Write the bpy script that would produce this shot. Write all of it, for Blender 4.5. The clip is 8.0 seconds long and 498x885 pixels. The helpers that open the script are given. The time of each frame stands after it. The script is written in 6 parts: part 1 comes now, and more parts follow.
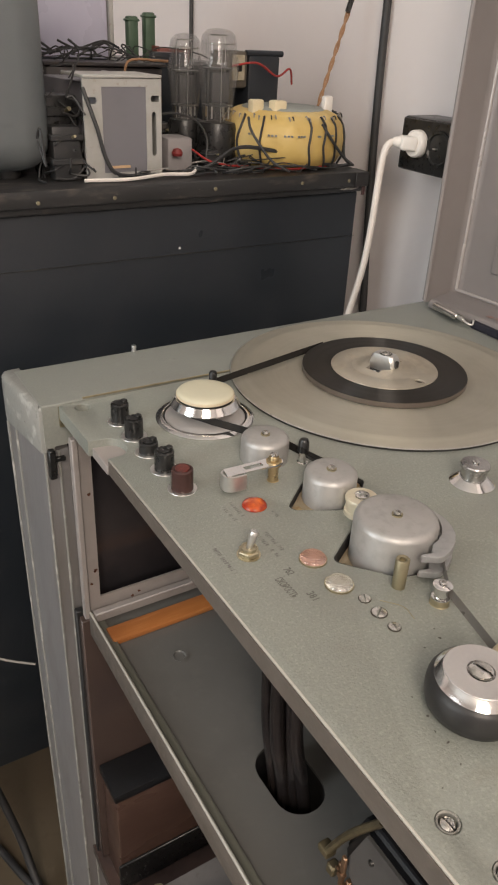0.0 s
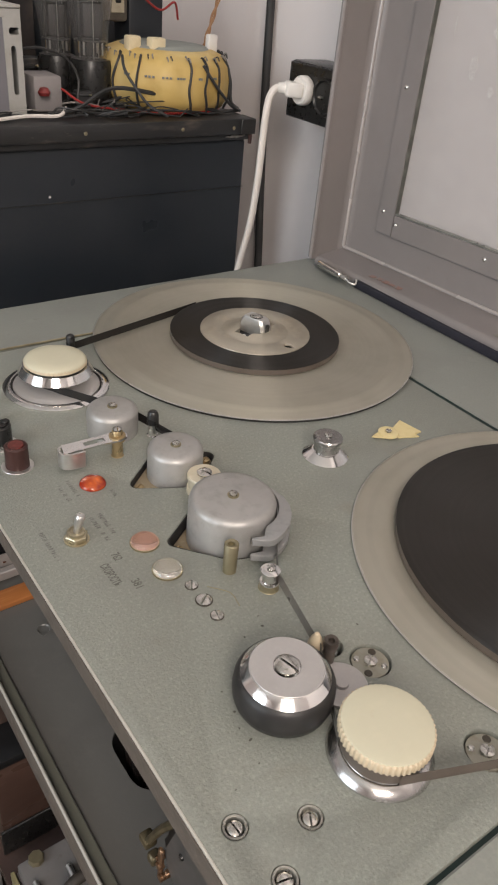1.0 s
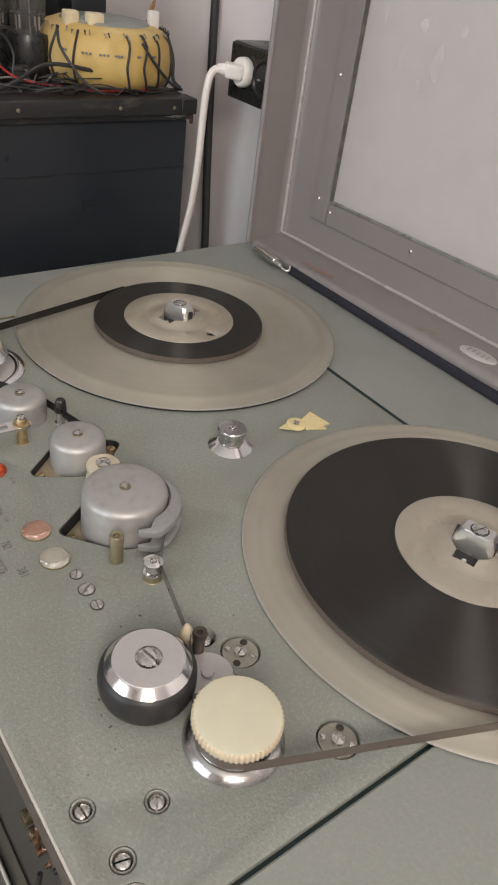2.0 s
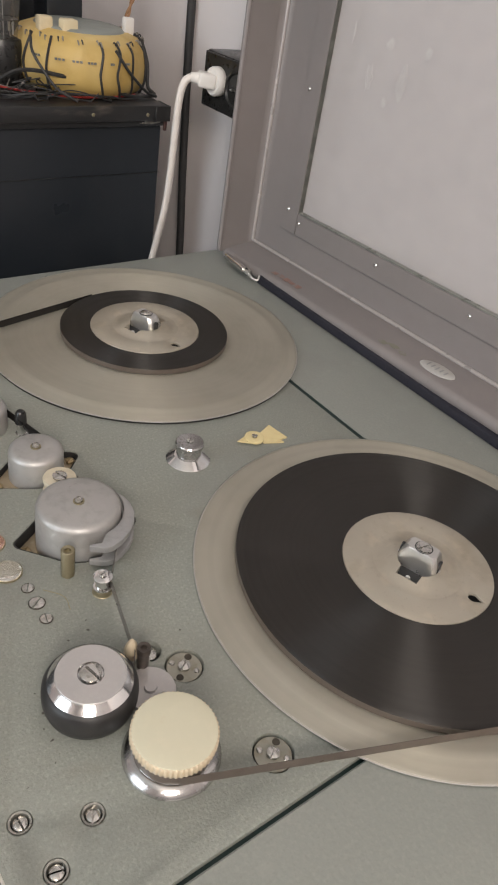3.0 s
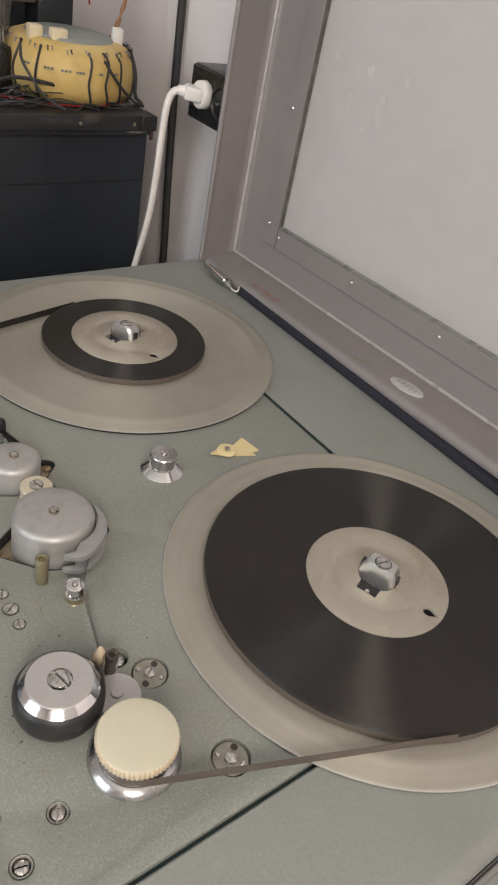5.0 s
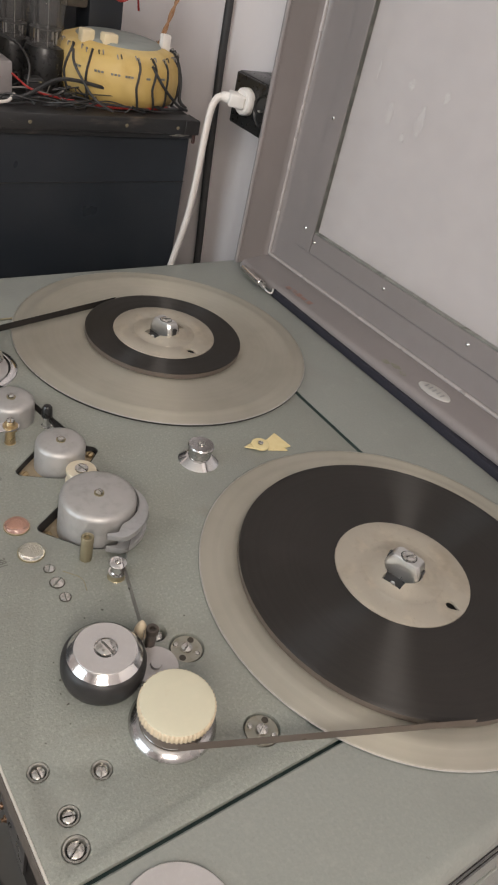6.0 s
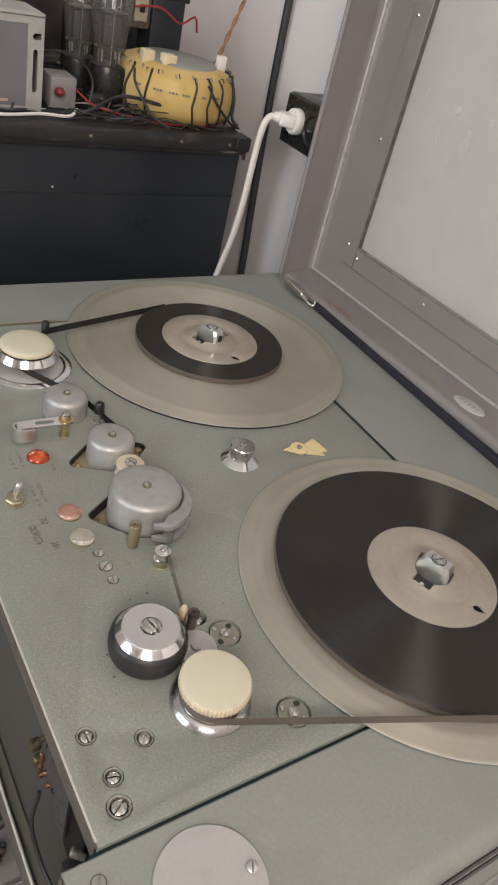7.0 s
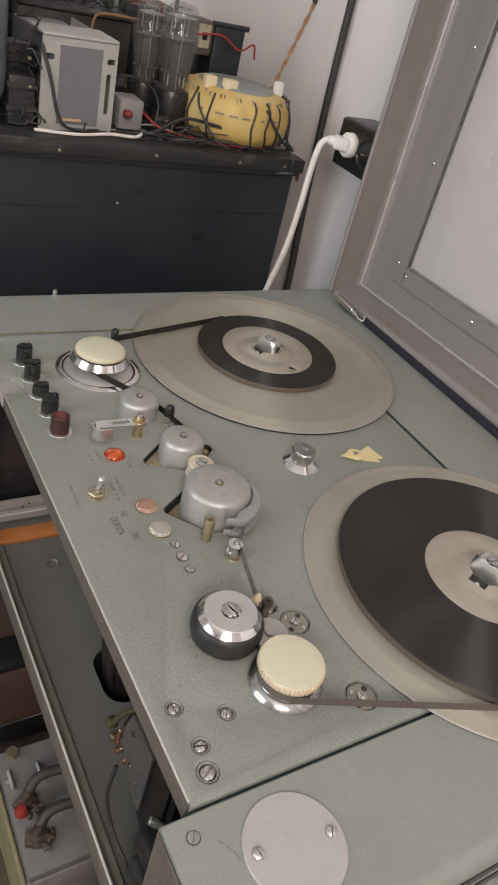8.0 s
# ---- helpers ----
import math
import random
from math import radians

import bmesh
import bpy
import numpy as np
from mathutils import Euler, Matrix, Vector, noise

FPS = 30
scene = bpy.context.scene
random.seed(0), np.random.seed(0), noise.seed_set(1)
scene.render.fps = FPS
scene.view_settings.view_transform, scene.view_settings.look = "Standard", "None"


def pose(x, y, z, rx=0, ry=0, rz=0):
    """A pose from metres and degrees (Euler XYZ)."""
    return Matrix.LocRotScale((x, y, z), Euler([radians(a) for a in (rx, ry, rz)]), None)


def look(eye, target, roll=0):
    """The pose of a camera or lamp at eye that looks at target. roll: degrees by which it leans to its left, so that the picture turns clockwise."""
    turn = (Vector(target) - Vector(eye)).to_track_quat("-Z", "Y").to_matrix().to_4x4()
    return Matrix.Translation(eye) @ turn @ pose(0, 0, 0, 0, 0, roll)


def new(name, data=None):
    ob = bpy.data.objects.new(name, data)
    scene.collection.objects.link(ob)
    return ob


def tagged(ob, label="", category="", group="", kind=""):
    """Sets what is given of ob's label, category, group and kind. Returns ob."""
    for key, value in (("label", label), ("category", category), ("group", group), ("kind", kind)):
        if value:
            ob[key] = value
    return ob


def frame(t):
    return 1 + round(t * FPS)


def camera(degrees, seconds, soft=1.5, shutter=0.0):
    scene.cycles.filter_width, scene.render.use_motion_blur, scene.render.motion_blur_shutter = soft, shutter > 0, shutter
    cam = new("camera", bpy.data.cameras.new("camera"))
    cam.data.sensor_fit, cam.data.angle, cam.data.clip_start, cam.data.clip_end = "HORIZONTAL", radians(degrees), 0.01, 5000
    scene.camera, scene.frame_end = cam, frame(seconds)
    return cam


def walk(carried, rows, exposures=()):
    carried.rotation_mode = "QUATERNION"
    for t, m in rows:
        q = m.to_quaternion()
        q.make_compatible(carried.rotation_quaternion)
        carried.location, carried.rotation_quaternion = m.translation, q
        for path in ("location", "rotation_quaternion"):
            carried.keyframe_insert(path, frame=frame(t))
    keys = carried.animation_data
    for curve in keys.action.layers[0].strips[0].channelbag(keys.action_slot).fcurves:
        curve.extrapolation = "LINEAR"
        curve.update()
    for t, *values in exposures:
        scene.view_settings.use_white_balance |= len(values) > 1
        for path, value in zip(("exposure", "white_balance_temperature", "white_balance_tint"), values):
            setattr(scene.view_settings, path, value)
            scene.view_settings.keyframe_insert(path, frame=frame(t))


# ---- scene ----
cam = camera(37.3, 8.0, 2.1)
PATH = [
    (0, (-0.15, -0.003, 1.168), (0.784, 1.472, 0.192), 2.9),
    (0.5, (-0.115, -0.003, 1.168), (0.894, 1.373, 0.124), 4.5),
    (1, (-0.085, -0.011, 1.177), (0.958, 1.3, 0.085), 5.9),
    (1.5, (-0.063, -0.028, 1.19), (0.997, 1.24, 0.063), 7.3),
    (2, (-0.046, -0.04, 1.199), (1.022, 1.199, 0.047), 8.4),
    (3.5, (-0.029, -0.053, 1.229), (1.078, 1.142, 0.068), 10.8),
    (4, (-0.027, -0.055, 1.234), (1.094, 1.129, 0.075), 11.4),
    (5.5, (-0.044, -0.063, 1.248), (1.071, 1.115, 0.078), 13.5),
    (6, (-0.06, -0.069, 1.25), (1.037, 1.128, 0.082), 14.3),
    (6.5, (-0.072, -0.08, 1.253), (0.998, 1.147, 0.091), 14.7),
    (7, (-0.083, -0.087, 1.257), (0.953, 1.175, 0.102), 14.9),
    (7.5, (-0.107, -0.09, 1.256), (0.905, 1.204, 0.115), 15.0),
    (8, (-0.132, -0.097, 1.26), (0.867, 1.216, 0.13), 15.2),
]
walk(cam, [(t, look(eye, target, roll)) for t, eye, target, roll in PATH],
     [(0.0, -1.01, 6900, 10.2), (1.0, -1.10, 6550, 9.6), (2.0, -1.14, 6450, 9.2), (8.0, -1.14, 6450, 9.2)])

# ---- world and light ----
world = bpy.data.worlds.new("sky")
scene.world = world
world.use_nodes = True
wn = world.node_tree.nodes
sky = wn.new("ShaderNodeTexSky")
sky.sky_type, sky.sun_disc = "NISHITA", False
sky.sun_elevation, sky.sun_rotation = radians(38), radians(250)
wn["Background"].inputs["Strength"].default_value = 0.12
world.node_tree.links.new(sky.outputs[0], wn["Background"].inputs["Color"])


def area(name, eye, target, w, h, power, colour):
    data = bpy.data.lights.new(name, "AREA")
    data.shape, data.size, data.size_y, data.energy, data.color = "RECTANGLE", w, h, power, colour
    ob = new(name, data)
    ob.matrix_world = look(eye, target)
    return ob


# daylight entering by the window behind the camera
area("window_daylight", (-0.70, -1.26, 2.10), (-0.45, -0.26, 1.80), 0.70, 0.80, 58, (1.0, 0.885, 0.79))
area("window_daylight", (-1.92, 0.25, 1.58), (-1.0, 0.30, 1.60), 1.0, 1.42, 44, (0.84, 0.93, 1.0))


# ---- helpers for building ----
def mat(name, base, rough=0.5, metal=0.0, spots=(), bump=0.0, bump_scale=400.0, rough_var=0.1, aniso=0.0, radial=False,
        coat=0.0, stretch=(1, 1, 1), spec=0.5):
    """A principled material. spots: rows of (noise scale, colour, amount, threshold)."""
    m = bpy.data.materials.new(name)
    m.use_nodes = True
    nt = m.node_tree
    b = nt.nodes["Principled BSDF"]
    b.inputs["Roughness"].default_value = rough
    b.inputs["Metallic"].default_value = metal
    b.inputs["Specular IOR Level"].default_value = spec
    b.inputs["Coat Weight"].default_value = coat
    tc = nt.nodes.new("ShaderNodeTexCoord")
    mp = nt.nodes.new("ShaderNodeMapping")
    mp.inputs["Scale"].default_value = stretch
    nt.links.new(tc.outputs["Object"], mp.inputs["Vector"])
    last = nt.nodes.new("ShaderNodeRGB")
    last.outputs[0].default_value = (*base, 1)
    out = last.outputs[0]
    first = None
    for scale, colour, amount, threshold in spots:
        n = nt.nodes.new("ShaderNodeTexNoise")
        n.inputs["Scale"].default_value, n.inputs["Detail"].default_value = scale, 4
        nt.links.new(mp.outputs[0], n.inputs["Vector"])
        r = nt.nodes.new("ShaderNodeMapRange")
        r.inputs["From Min"].default_value, r.inputs["From Max"].default_value = threshold, threshold + 0.22
        r.inputs["To Max"].default_value = amount
        nt.links.new(n.outputs[0], r.inputs["Value"])
        x = nt.nodes.new("ShaderNodeMix")
        x.data_type = "RGBA"
        nt.links.new(r.outputs[0], x.inputs["Factor"])
        nt.links.new(out, x.inputs["A"])
        x.inputs["B"].default_value = (*colour, 1)
        out = x.outputs["Result"]
        first = first or n
    nt.links.new(out, b.inputs["Base Color"])
    if first and rough_var:
        r = nt.nodes.new("ShaderNodeMapRange")
        r.inputs["From Min"].default_value, r.inputs["From Max"].default_value = 0.3, 0.7
        r.inputs["To Min"].default_value, r.inputs["To Max"].default_value = max(0.03, rough - rough_var), min(1, rough + rough_var)
        nt.links.new(first.outputs[0], r.inputs["Value"])
        nt.links.new(r.outputs[0], b.inputs["Roughness"])
    if bump:
        n = nt.nodes.new("ShaderNodeTexNoise")
        n.inputs["Scale"].default_value, n.inputs["Detail"].default_value = bump_scale, 3
        nt.links.new(mp.outputs[0], n.inputs["Vector"])
        u = nt.nodes.new("ShaderNodeBump")
        u.inputs["Strength"].default_value, u.inputs["Distance"].default_value = bump, 0.001
        nt.links.new(n.outputs[0], u.inputs["Height"])
        nt.links.new(u.outputs[0], b.inputs["Normal"])
    if aniso:
        b.inputs["Anisotropic"].default_value = aniso
        if radial:
            tg = nt.nodes.new("ShaderNodeTangent")
            tg.direction_type, tg.axis = "RADIAL", "Z"
            nt.links.new(tg.outputs[0], b.inputs["Tangent"])
    return m


BASE = {}


def thing(name, base, label, category, group="", kind=""):
    ob = new(name)
    ob.empty_display_size = 0.02
    ob.location = base
    BASE[ob.name] = Vector(base)
    return tagged(ob, label, category, group, kind)


def part(name, bm, material, parent=None, label="", origin=None, sharp=40):
    """One mesh object out of a bmesh in world coordinates, under a thing or a part."""
    o = Vector(origin) if origin else Vector((0, 0, 0))
    if origin:
        bmesh.ops.translate(bm, verts=bm.verts, vec=-o)
    bmesh.ops.recalc_face_normals(bm, faces=bm.faces)
    limit = radians(sharp)
    for f in bm.faces:
        f.smooth = True
    for e in bm.edges:
        e.smooth = len(e.link_faces) == 2 and e.calc_face_angle(0) < limit
    me = bpy.data.meshes.new(name)
    bm.to_mesh(me)
    bm.free()
    me.materials.append(material)
    ob = new(name, me)
    ob.location = o
    if parent is not None:
        ob.parent = parent
        ob.matrix_parent_inverse = Matrix.Translation(-BASE.get(parent.name, Vector((0, 0, 0))))
    BASE[ob.name] = o
    if label:
        tagged(ob, label)
    return ob


def solo(name, bm, material, label, category, group="", kind="", origin=None):
    return tagged(part(name, bm, material, None, "", origin), label, category, group, kind)


def join(*bms):
    out = bms[0]
    for b in bms[1:]:
        me = bpy.data.meshes.new("tmp")
        b.to_mesh(me)
        b.free()
        out.from_mesh(me)
        bpy.data.meshes.remove(me)
    return out


def turned(bm, m):
    bmesh.ops.transform(bm, matrix=m, verts=bm.verts)
    return bm


def lathe(profile, c=(0, 0, 0), segs=40, wobble=None):
    """Turns a profile of (radius, height) round the upright axis at c."""
    bm = bmesh.new()
    rings = []
    for r, z in profile:
        if r < 1e-6:
            rings.append([bm.verts.new((c[0], c[1], c[2] + z))])
            continue
        ring = []
        for i in range(segs):
            a = 2 * math.pi * i / segs
            k = wobble(i, z) if wobble else 1.0
            ring.append(bm.verts.new((c[0] + r * k * math.cos(a), c[1] + r * k * math.sin(a), c[2] + z)))
        rings.append(ring)
    for p, q in zip(rings, rings[1:]):
        for i in range(segs):
            j = (i + 1) % segs
            if len(p) == 1 and len(q) == 1:
                break
            if len(p) == 1:
                bm.faces.new((p[0], q[i], q[j]))
            elif len(q) == 1:
                bm.faces.new((p[i], p[j], q[0]))
            else:
                bm.faces.new((p[i], p[j], q[j], q[i]))
    return bm


def rbox(x0, x1, y0, y1, z0, z1, bev=0.002, segs=2):
    bm = bmesh.new()
    bmesh.ops.create_cube(bm, size=1)
    bmesh.ops.transform(bm, matrix=Matrix.LocRotScale(((x0 + x1) / 2, (y0 + y1) / 2, (z0 + z1) / 2), None, (x1 - x0, y1 - y0, z1 - z0)), verts=bm.verts)
    if bev:
        bmesh.ops.bevel(bm, geom=bm.edges[:], offset=bev, segments=segs, affect="EDGES", profile=0.5)
    return bm


def circle(x, y, r, n=24, a0=0.0, a1=360.0):
    full = a1 - a0 >= 359.9
    m = n if full else n + 1
    return [(x + r * math.cos(radians(a0 + (a1 - a0) * i / n)), y + r * math.sin(radians(a0 + (a1 - a0) * i / n))) for i in range(m)]


def rrect(x0, x1, y0, y1, r, n=4):
    pts = []
    for cx, cy, a in ((x1 - r, y1 - r, 0), (x0 + r, y1 - r, 90), (x0 + r, y0 + r, 180), (x1 - r, y0 + r, 270)):
        pts += circle(cx, cy, r, n, a, a + 90)
    return pts


def plate(outline, holes, z0, z1, bev=0.0):
    """A flat plate with holes, its top at z1 and its underside at z0."""
    bm = bmesh.new()
    edges = []
    for loop in (outline, *holes):
        vs = [bm.verts.new((x, y, z1)) for x, y in loop]
        edges += [bm.edges.new((vs[i], vs[(i + 1) % len(vs)])) for i in range(len(vs))]
    bmesh.ops.triangle_fill(bm, edges=edges, use_beauty=True, use_dissolve=False, normal=(0, 0, 1))
    top = bm.faces[:]
    rim = [e for e in bm.edges if len(e.link_faces) == 1]
    ext = bmesh.ops.extrude_face_region(bm, geom=top)
    for v in [g for g in ext["geom"] if isinstance(g, bmesh.types.BMVert)]:
        v.co.z = z0
    if bev:
        sel = [e for e in bm.edges if e.is_valid and len(e.link_faces) == 2 and all(abs(v.co.z - z1) < 1e-6 for v in e.verts)
               and e.calc_face_angle(0) > 1.0]
        bmesh.ops.bevel(bm, geom=sel, offset=bev, segments=2, affect="EDGES", profile=0.5)
    return bm


def spline(points, steps=8):
    """A smooth line through the points."""
    p = [Vector(q) for q in points]
    p = [2 * p[0] - p[1]] + p + [2 * p[-1] - p[-2]]
    out = []
    for i in range(1, len(p) - 2):
        for k in range(steps):
            t = k / steps
            a, b, c, d = p[i - 1:i + 3]
            out.append(0.5 * (2 * b + (c - a) * t + (2 * a - 5 * b + 4 * c - d) * t * t + (3 * b - a - 3 * c + d) * t ** 3))
    return out + [p[-2]]


def tube(points, r, segs=8, steps=8):
    line = spline(points, steps) if steps > 1 else [Vector(q) for q in points]
    bm = bmesh.new()
    up, rings = Vector((0.13, 0.29, 0.95)), []
    for i, q in enumerate(line):
        d = (line[min(i + 1, len(line) - 1)] - line[max(i - 1, 0)]).normalized()
        s = d.cross(up)
        s = s.normalized() if s.length > 1e-4 else d.orthogonal().normalized()
        u = s.cross(d).normalized()
        up = u
        rings.append([bm.verts.new(q + r * (math.cos(2 * math.pi * k / segs) * s + math.sin(2 * math.pi * k / segs) * u)) for k in range(segs)])
    for a, b in zip(rings, rings[1:]):
        for k in range(segs):
            bm.faces.new((a[k], a[(k + 1) % segs], b[(k + 1) % segs], b[k]))
    bm.faces.new(rings[0]), bm.faces.new(rings[-1])
    return bm


def cyl(a, b, r, segs=16, bev=0.0):
    """A round bar from a to b."""
    a, b = Vector(a), Vector(b)
    length = (b - a).length
    prof = [(0, 0), (r - bev, 0), (r, bev), (r, length - bev), (r - bev, length), (0, length)] if bev else [(0, 0), (r, 0), (r, length), (0, length)]
    bm = lathe(prof, segs=segs)
    q = (b - a).to_track_quat("Z", "Y").to_matrix().to_4x4()
    return turned(bm, Matrix.Translation(a) @ q)


def slot_screw(x, y, z, r, angle, h=0.0015):
    """A screw head with a real slot across it; its underside at z."""
    bm = bmesh.new()
    w = r * 0.12
    for s in (1, -1):
        rings = []
        for k, up in ((1.0, 0.0), (1.0, h * 0.55), (0.78, h * 0.86), (0.40, h)):
            a0 = math.asin(w / (r * k))
            rings.append([bm.verts.new((r * k * math.cos(a), s * r * k * math.sin(a), up)) for a in [a0 + (math.pi - 2 * a0) * i / 14 for i in range(15)]])
        for a, b in zip(rings, rings[1:]):
            for i in range(14):
                bm.faces.new((a[i], a[i + 1], b[i + 1], b[i]))
        bm.faces.new(rings[-1])
        bm.faces.new(rings[0])
        bm.faces.new([q[0] for q in rings] + [q[-1] for q in rings[::-1]])
    join(bm, lathe([(0, -h * 0.6), (r * 0.97, -h * 0.6), (r * 0.97, -h), (0, -h)], segs=28))
    return turned(bm, Matrix.Translation((x, y, z)) @ Matrix.Rotation(radians(angle), 4, "Z"))


# ---- materials ----
deck_paint = mat("hammered_grey_paint", (0.260, 0.273, 0.242), 0.40, 0.0,
                 [(520, (0.332, 0.345, 0.304), 0.9, 0.50), (700, (0.175, 0.178, 0.156), 0.6, 0.53), (14, (0.215, 0.22, 0.20), 0.5, 0.50), (45, (0.235, 0.232, 0.20), 0.5, 0.60), (260, (0.085, 0.075, 0.055), 0.9, 0.705), (28, (0.20, 0.185, 0.145), 0.6, 0.66)],
                 bump=0.35, bump_scale=760, rough_var=0.08)
frame_paint = mat("grey_frame_paint", (0.272, 0.286, 0.260), 0.42, 0.0,
                  [(430, (0.315, 0.32, 0.292), 0.6, 0.47), (600, (0.22, 0.225, 0.205), 0.4, 0.53), (18, (0.235, 0.24, 0.22), 0.5, 0.5), (70, (0.36, 0.36, 0.33), 0.4, 0.6), (170, (0.11, 0.095, 0.07), 0.8, 0.70)],
                  bump=0.18, bump_scale=380, rough_var=0.08)
lid_paint = mat("smooth_grey_lid_paint", (0.248, 0.2225, 0.218), 0.32, 0.0,
                [(60, (0.270, 0.2465, 0.240), 0.35, 0.35), (5, (0.211, 0.196, 0.191), 0.5, 0.42), (150, (0.17, 0.16, 0.145), 0.5, 0.68)], bump=0.03, bump_scale=500, rough_var=0.0)
edge_paint = mat("brown_grey_edge_paint", (0.135, 0.115, 0.098), 0.5, 0.0, [(120, (0.17, 0.148, 0.128), 0.5, 0.48), (25, (0.105, 0.09, 0.077), 0.5, 0.55)], bump=0.15)
worn_white = mat("worn_chipped_paint", (0.27, 0.272, 0.255), 0.36, 0.0, [(60, (0.62, 0.61, 0.58), 0.85, 0.56), (160, (0.20, 0.20, 0.185), 0.6, 0.55)], bump=0.2)
inner_paint = mat("pinkish_grey_primer", (0.33, 0.30, 0.285), 0.5, 0.0, [(40, (0.25, 0.23, 0.22), 0.6, 0.5), (240, (0.10, 0.05, 0.03), 0.8, 0.68)], bump=0.12)
tray_paint = mat("tray_grey_paint", (0.150, 0.149, 0.142), 0.40, 0.0, [(18, (0.12, 0.118, 0.113), 0.6, 0.5), (90, (0.18, 0.178, 0.168), 0.4, 0.55)], bump=0.1)
brown_panel = mat("dark_brown_hardboard", (0.055, 0.036, 0.032), 0.2, 0.0, [(7, (0.11, 0.06, 0.045), 0.8, 0.47), (60, (0.03, 0.02, 0.018), 0.6, 0.55)], bump=0.1)
orange_wood = mat("orange_varnished_wood", (0.46, 0.17, 0.05), 0.4, 0.0, [(30, (0.34, 0.115, 0.03), 0.7, 0.45), (220, (0.54, 0.235, 0.08), 0.5, 0.5)], stretch=(0.15, 1, 1), bump=0.1)
platter_metal = mat("spun_aluminium", (0.49, 0.465, 0.39), 0.48, 0.6, [(30, (0.44, 0.415, 0.34), 0.5, 0.46), (12, (0.54, 0.51, 0.43), 0.6, 0.5)], aniso=0.75, radial=True, rough_var=0.05)
hub_metal = mat("dull_steel_hub", (0.535, 0.49, 0.405), 0.40, 0.6, [(40, (0.44, 0.385, 0.295), 0.7, 0.52), (90, (0.64, 0.57, 0.455), 0.6, 0.54), (300, (0.36, 0.31, 0.24), 0.5, 0.62)], aniso=0.5, radial=True)
tape_flat = mat("tape_pack_edges", (0.0200, 0.0172, 0.0142), 0.44, 0.0, [(35, (0.027, 0.0235, 0.021), 0.7, 0.48)], aniso=1.0, radial=True, rough_var=0.02, spec=0.55)
for m_ in (platter_metal, hub_metal, tape_flat):
    m_.node_tree.nodes["Principled BSDF"].inputs["Anisotropic Rotation"].default_value = 0.25


def ring_grain(m, scale, strength):
    """Fine concentric lines round the object's own upright axis, in colour and relief."""
    nt = m.node_tree
    b = nt.nodes["Principled BSDF"]
    tc = nt.nodes.new("ShaderNodeTexCoord")
    flat = nt.nodes.new("ShaderNodeVectorMath")
    flat.operation = "MULTIPLY"
    flat.inputs[1].default_value = (1, 1, 0)
    ln = nt.nodes.new("ShaderNodeVectorMath")
    ln.operation = "LENGTH"
    nz = nt.nodes.new("ShaderNodeTexNoise")
    nz.noise_dimensions = "1D"
    nz.inputs["Scale"].default_value, nz.inputs["Detail"].default_value = scale, 5
    nt.links.new(tc.outputs["Object"], flat.inputs[0])
    nt.links.new(flat.outputs[0], ln.inputs[0])
    nt.links.new(ln.outputs["Value"], nz.inputs["W"])
    mul = nt.nodes.new("ShaderNodeMapRange")
    mul.inputs["From Min"].default_value, mul.inputs["From Max"].default_value = 0.3, 0.7
    mul.inputs["To Min"].default_value, mul.inputs["To Max"].default_value = 1 - strength, 1 + strength
    nt.links.new(nz.outputs[0], mul.inputs["Value"])
    src = b.inputs["Base Color"].links[0].from_socket
    mx = nt.nodes.new("ShaderNodeVectorMath")
    mx.operation = "SCALE"
    nt.links.new(src, mx.inputs[0])
    nt.links.new(mul.outputs[0], mx.inputs["Scale"])
    nt.links.new(mx.outputs[0], b.inputs["Base Color"])
    bp = nt.nodes.new("ShaderNodeBump")
    bp.inputs["Strength"].default_value, bp.inputs["Distance"].default_value = 0.12, 0.0004
    nt.links.new(nz.outputs[0], bp.inputs["Height"])
    nt.links.new(bp.outputs[0], b.inputs["Normal"])


ring_grain(tape_flat, 330, 0.10)
ring_grain(platter_metal, 260, 0.02)
tape_side = mat("brown_tape", (0.118, 0.096, 0.080), 0.36, 0.0, [(50, (0.10, 0.079, 0.064), 0.6, 0.5)], spec=0.5)
tape_back = mat("dark_tape_back", (0.017, 0.0155, 0.0145), 0.5, 0.0, [(80, (0.026, 0.022, 0.019), 0.5, 0.5)], spec=0.3)
chrome = mat("bright_chrome", (0.80, 0.79, 0.78), 0.14, 1.0, [(120, (0.70, 0.69, 0.67), 0.5, 0.5)], rough_var=0.04)
satin = mat("satin_nickel", (0.70, 0.69, 0.67), 0.33, 0.9, [(160, (0.60, 0.585, 0.56), 0.5, 0.5)], rough_var=0.06)
cast_alu = mat("matt_aluminium_can", (0.47, 0.46, 0.445), 0.47, 0.6, [(140, (0.38, 0.365, 0.35), 0.6, 0.50), (26, (0.52, 0.505, 0.49), 0.6, 0.5), (420, (0.30, 0.28, 0.26), 0.6, 0.64)], bump=0.10, bump_scale=800)
shield_alu = mat("cast_shield_metal", (0.42, 0.42, 0.42), 0.42, 0.6, [(200, (0.34, 0.34, 0.34), 0.5, 0.5)], bump=0.12)
brass = mat("yellowed_brass", (0.52, 0.40, 0.23), 0.34, 0.85, [(120, (0.36, 0.27, 0.15), 0.7, 0.5)])
base_brass = mat("stained_brass_plate", (0.40, 0.33, 0.225), 0.42, 0.5, [(70, (0.24, 0.19, 0.125), 0.7, 0.5), (240, (0.50, 0.43, 0.32), 0.6, 0.55)])
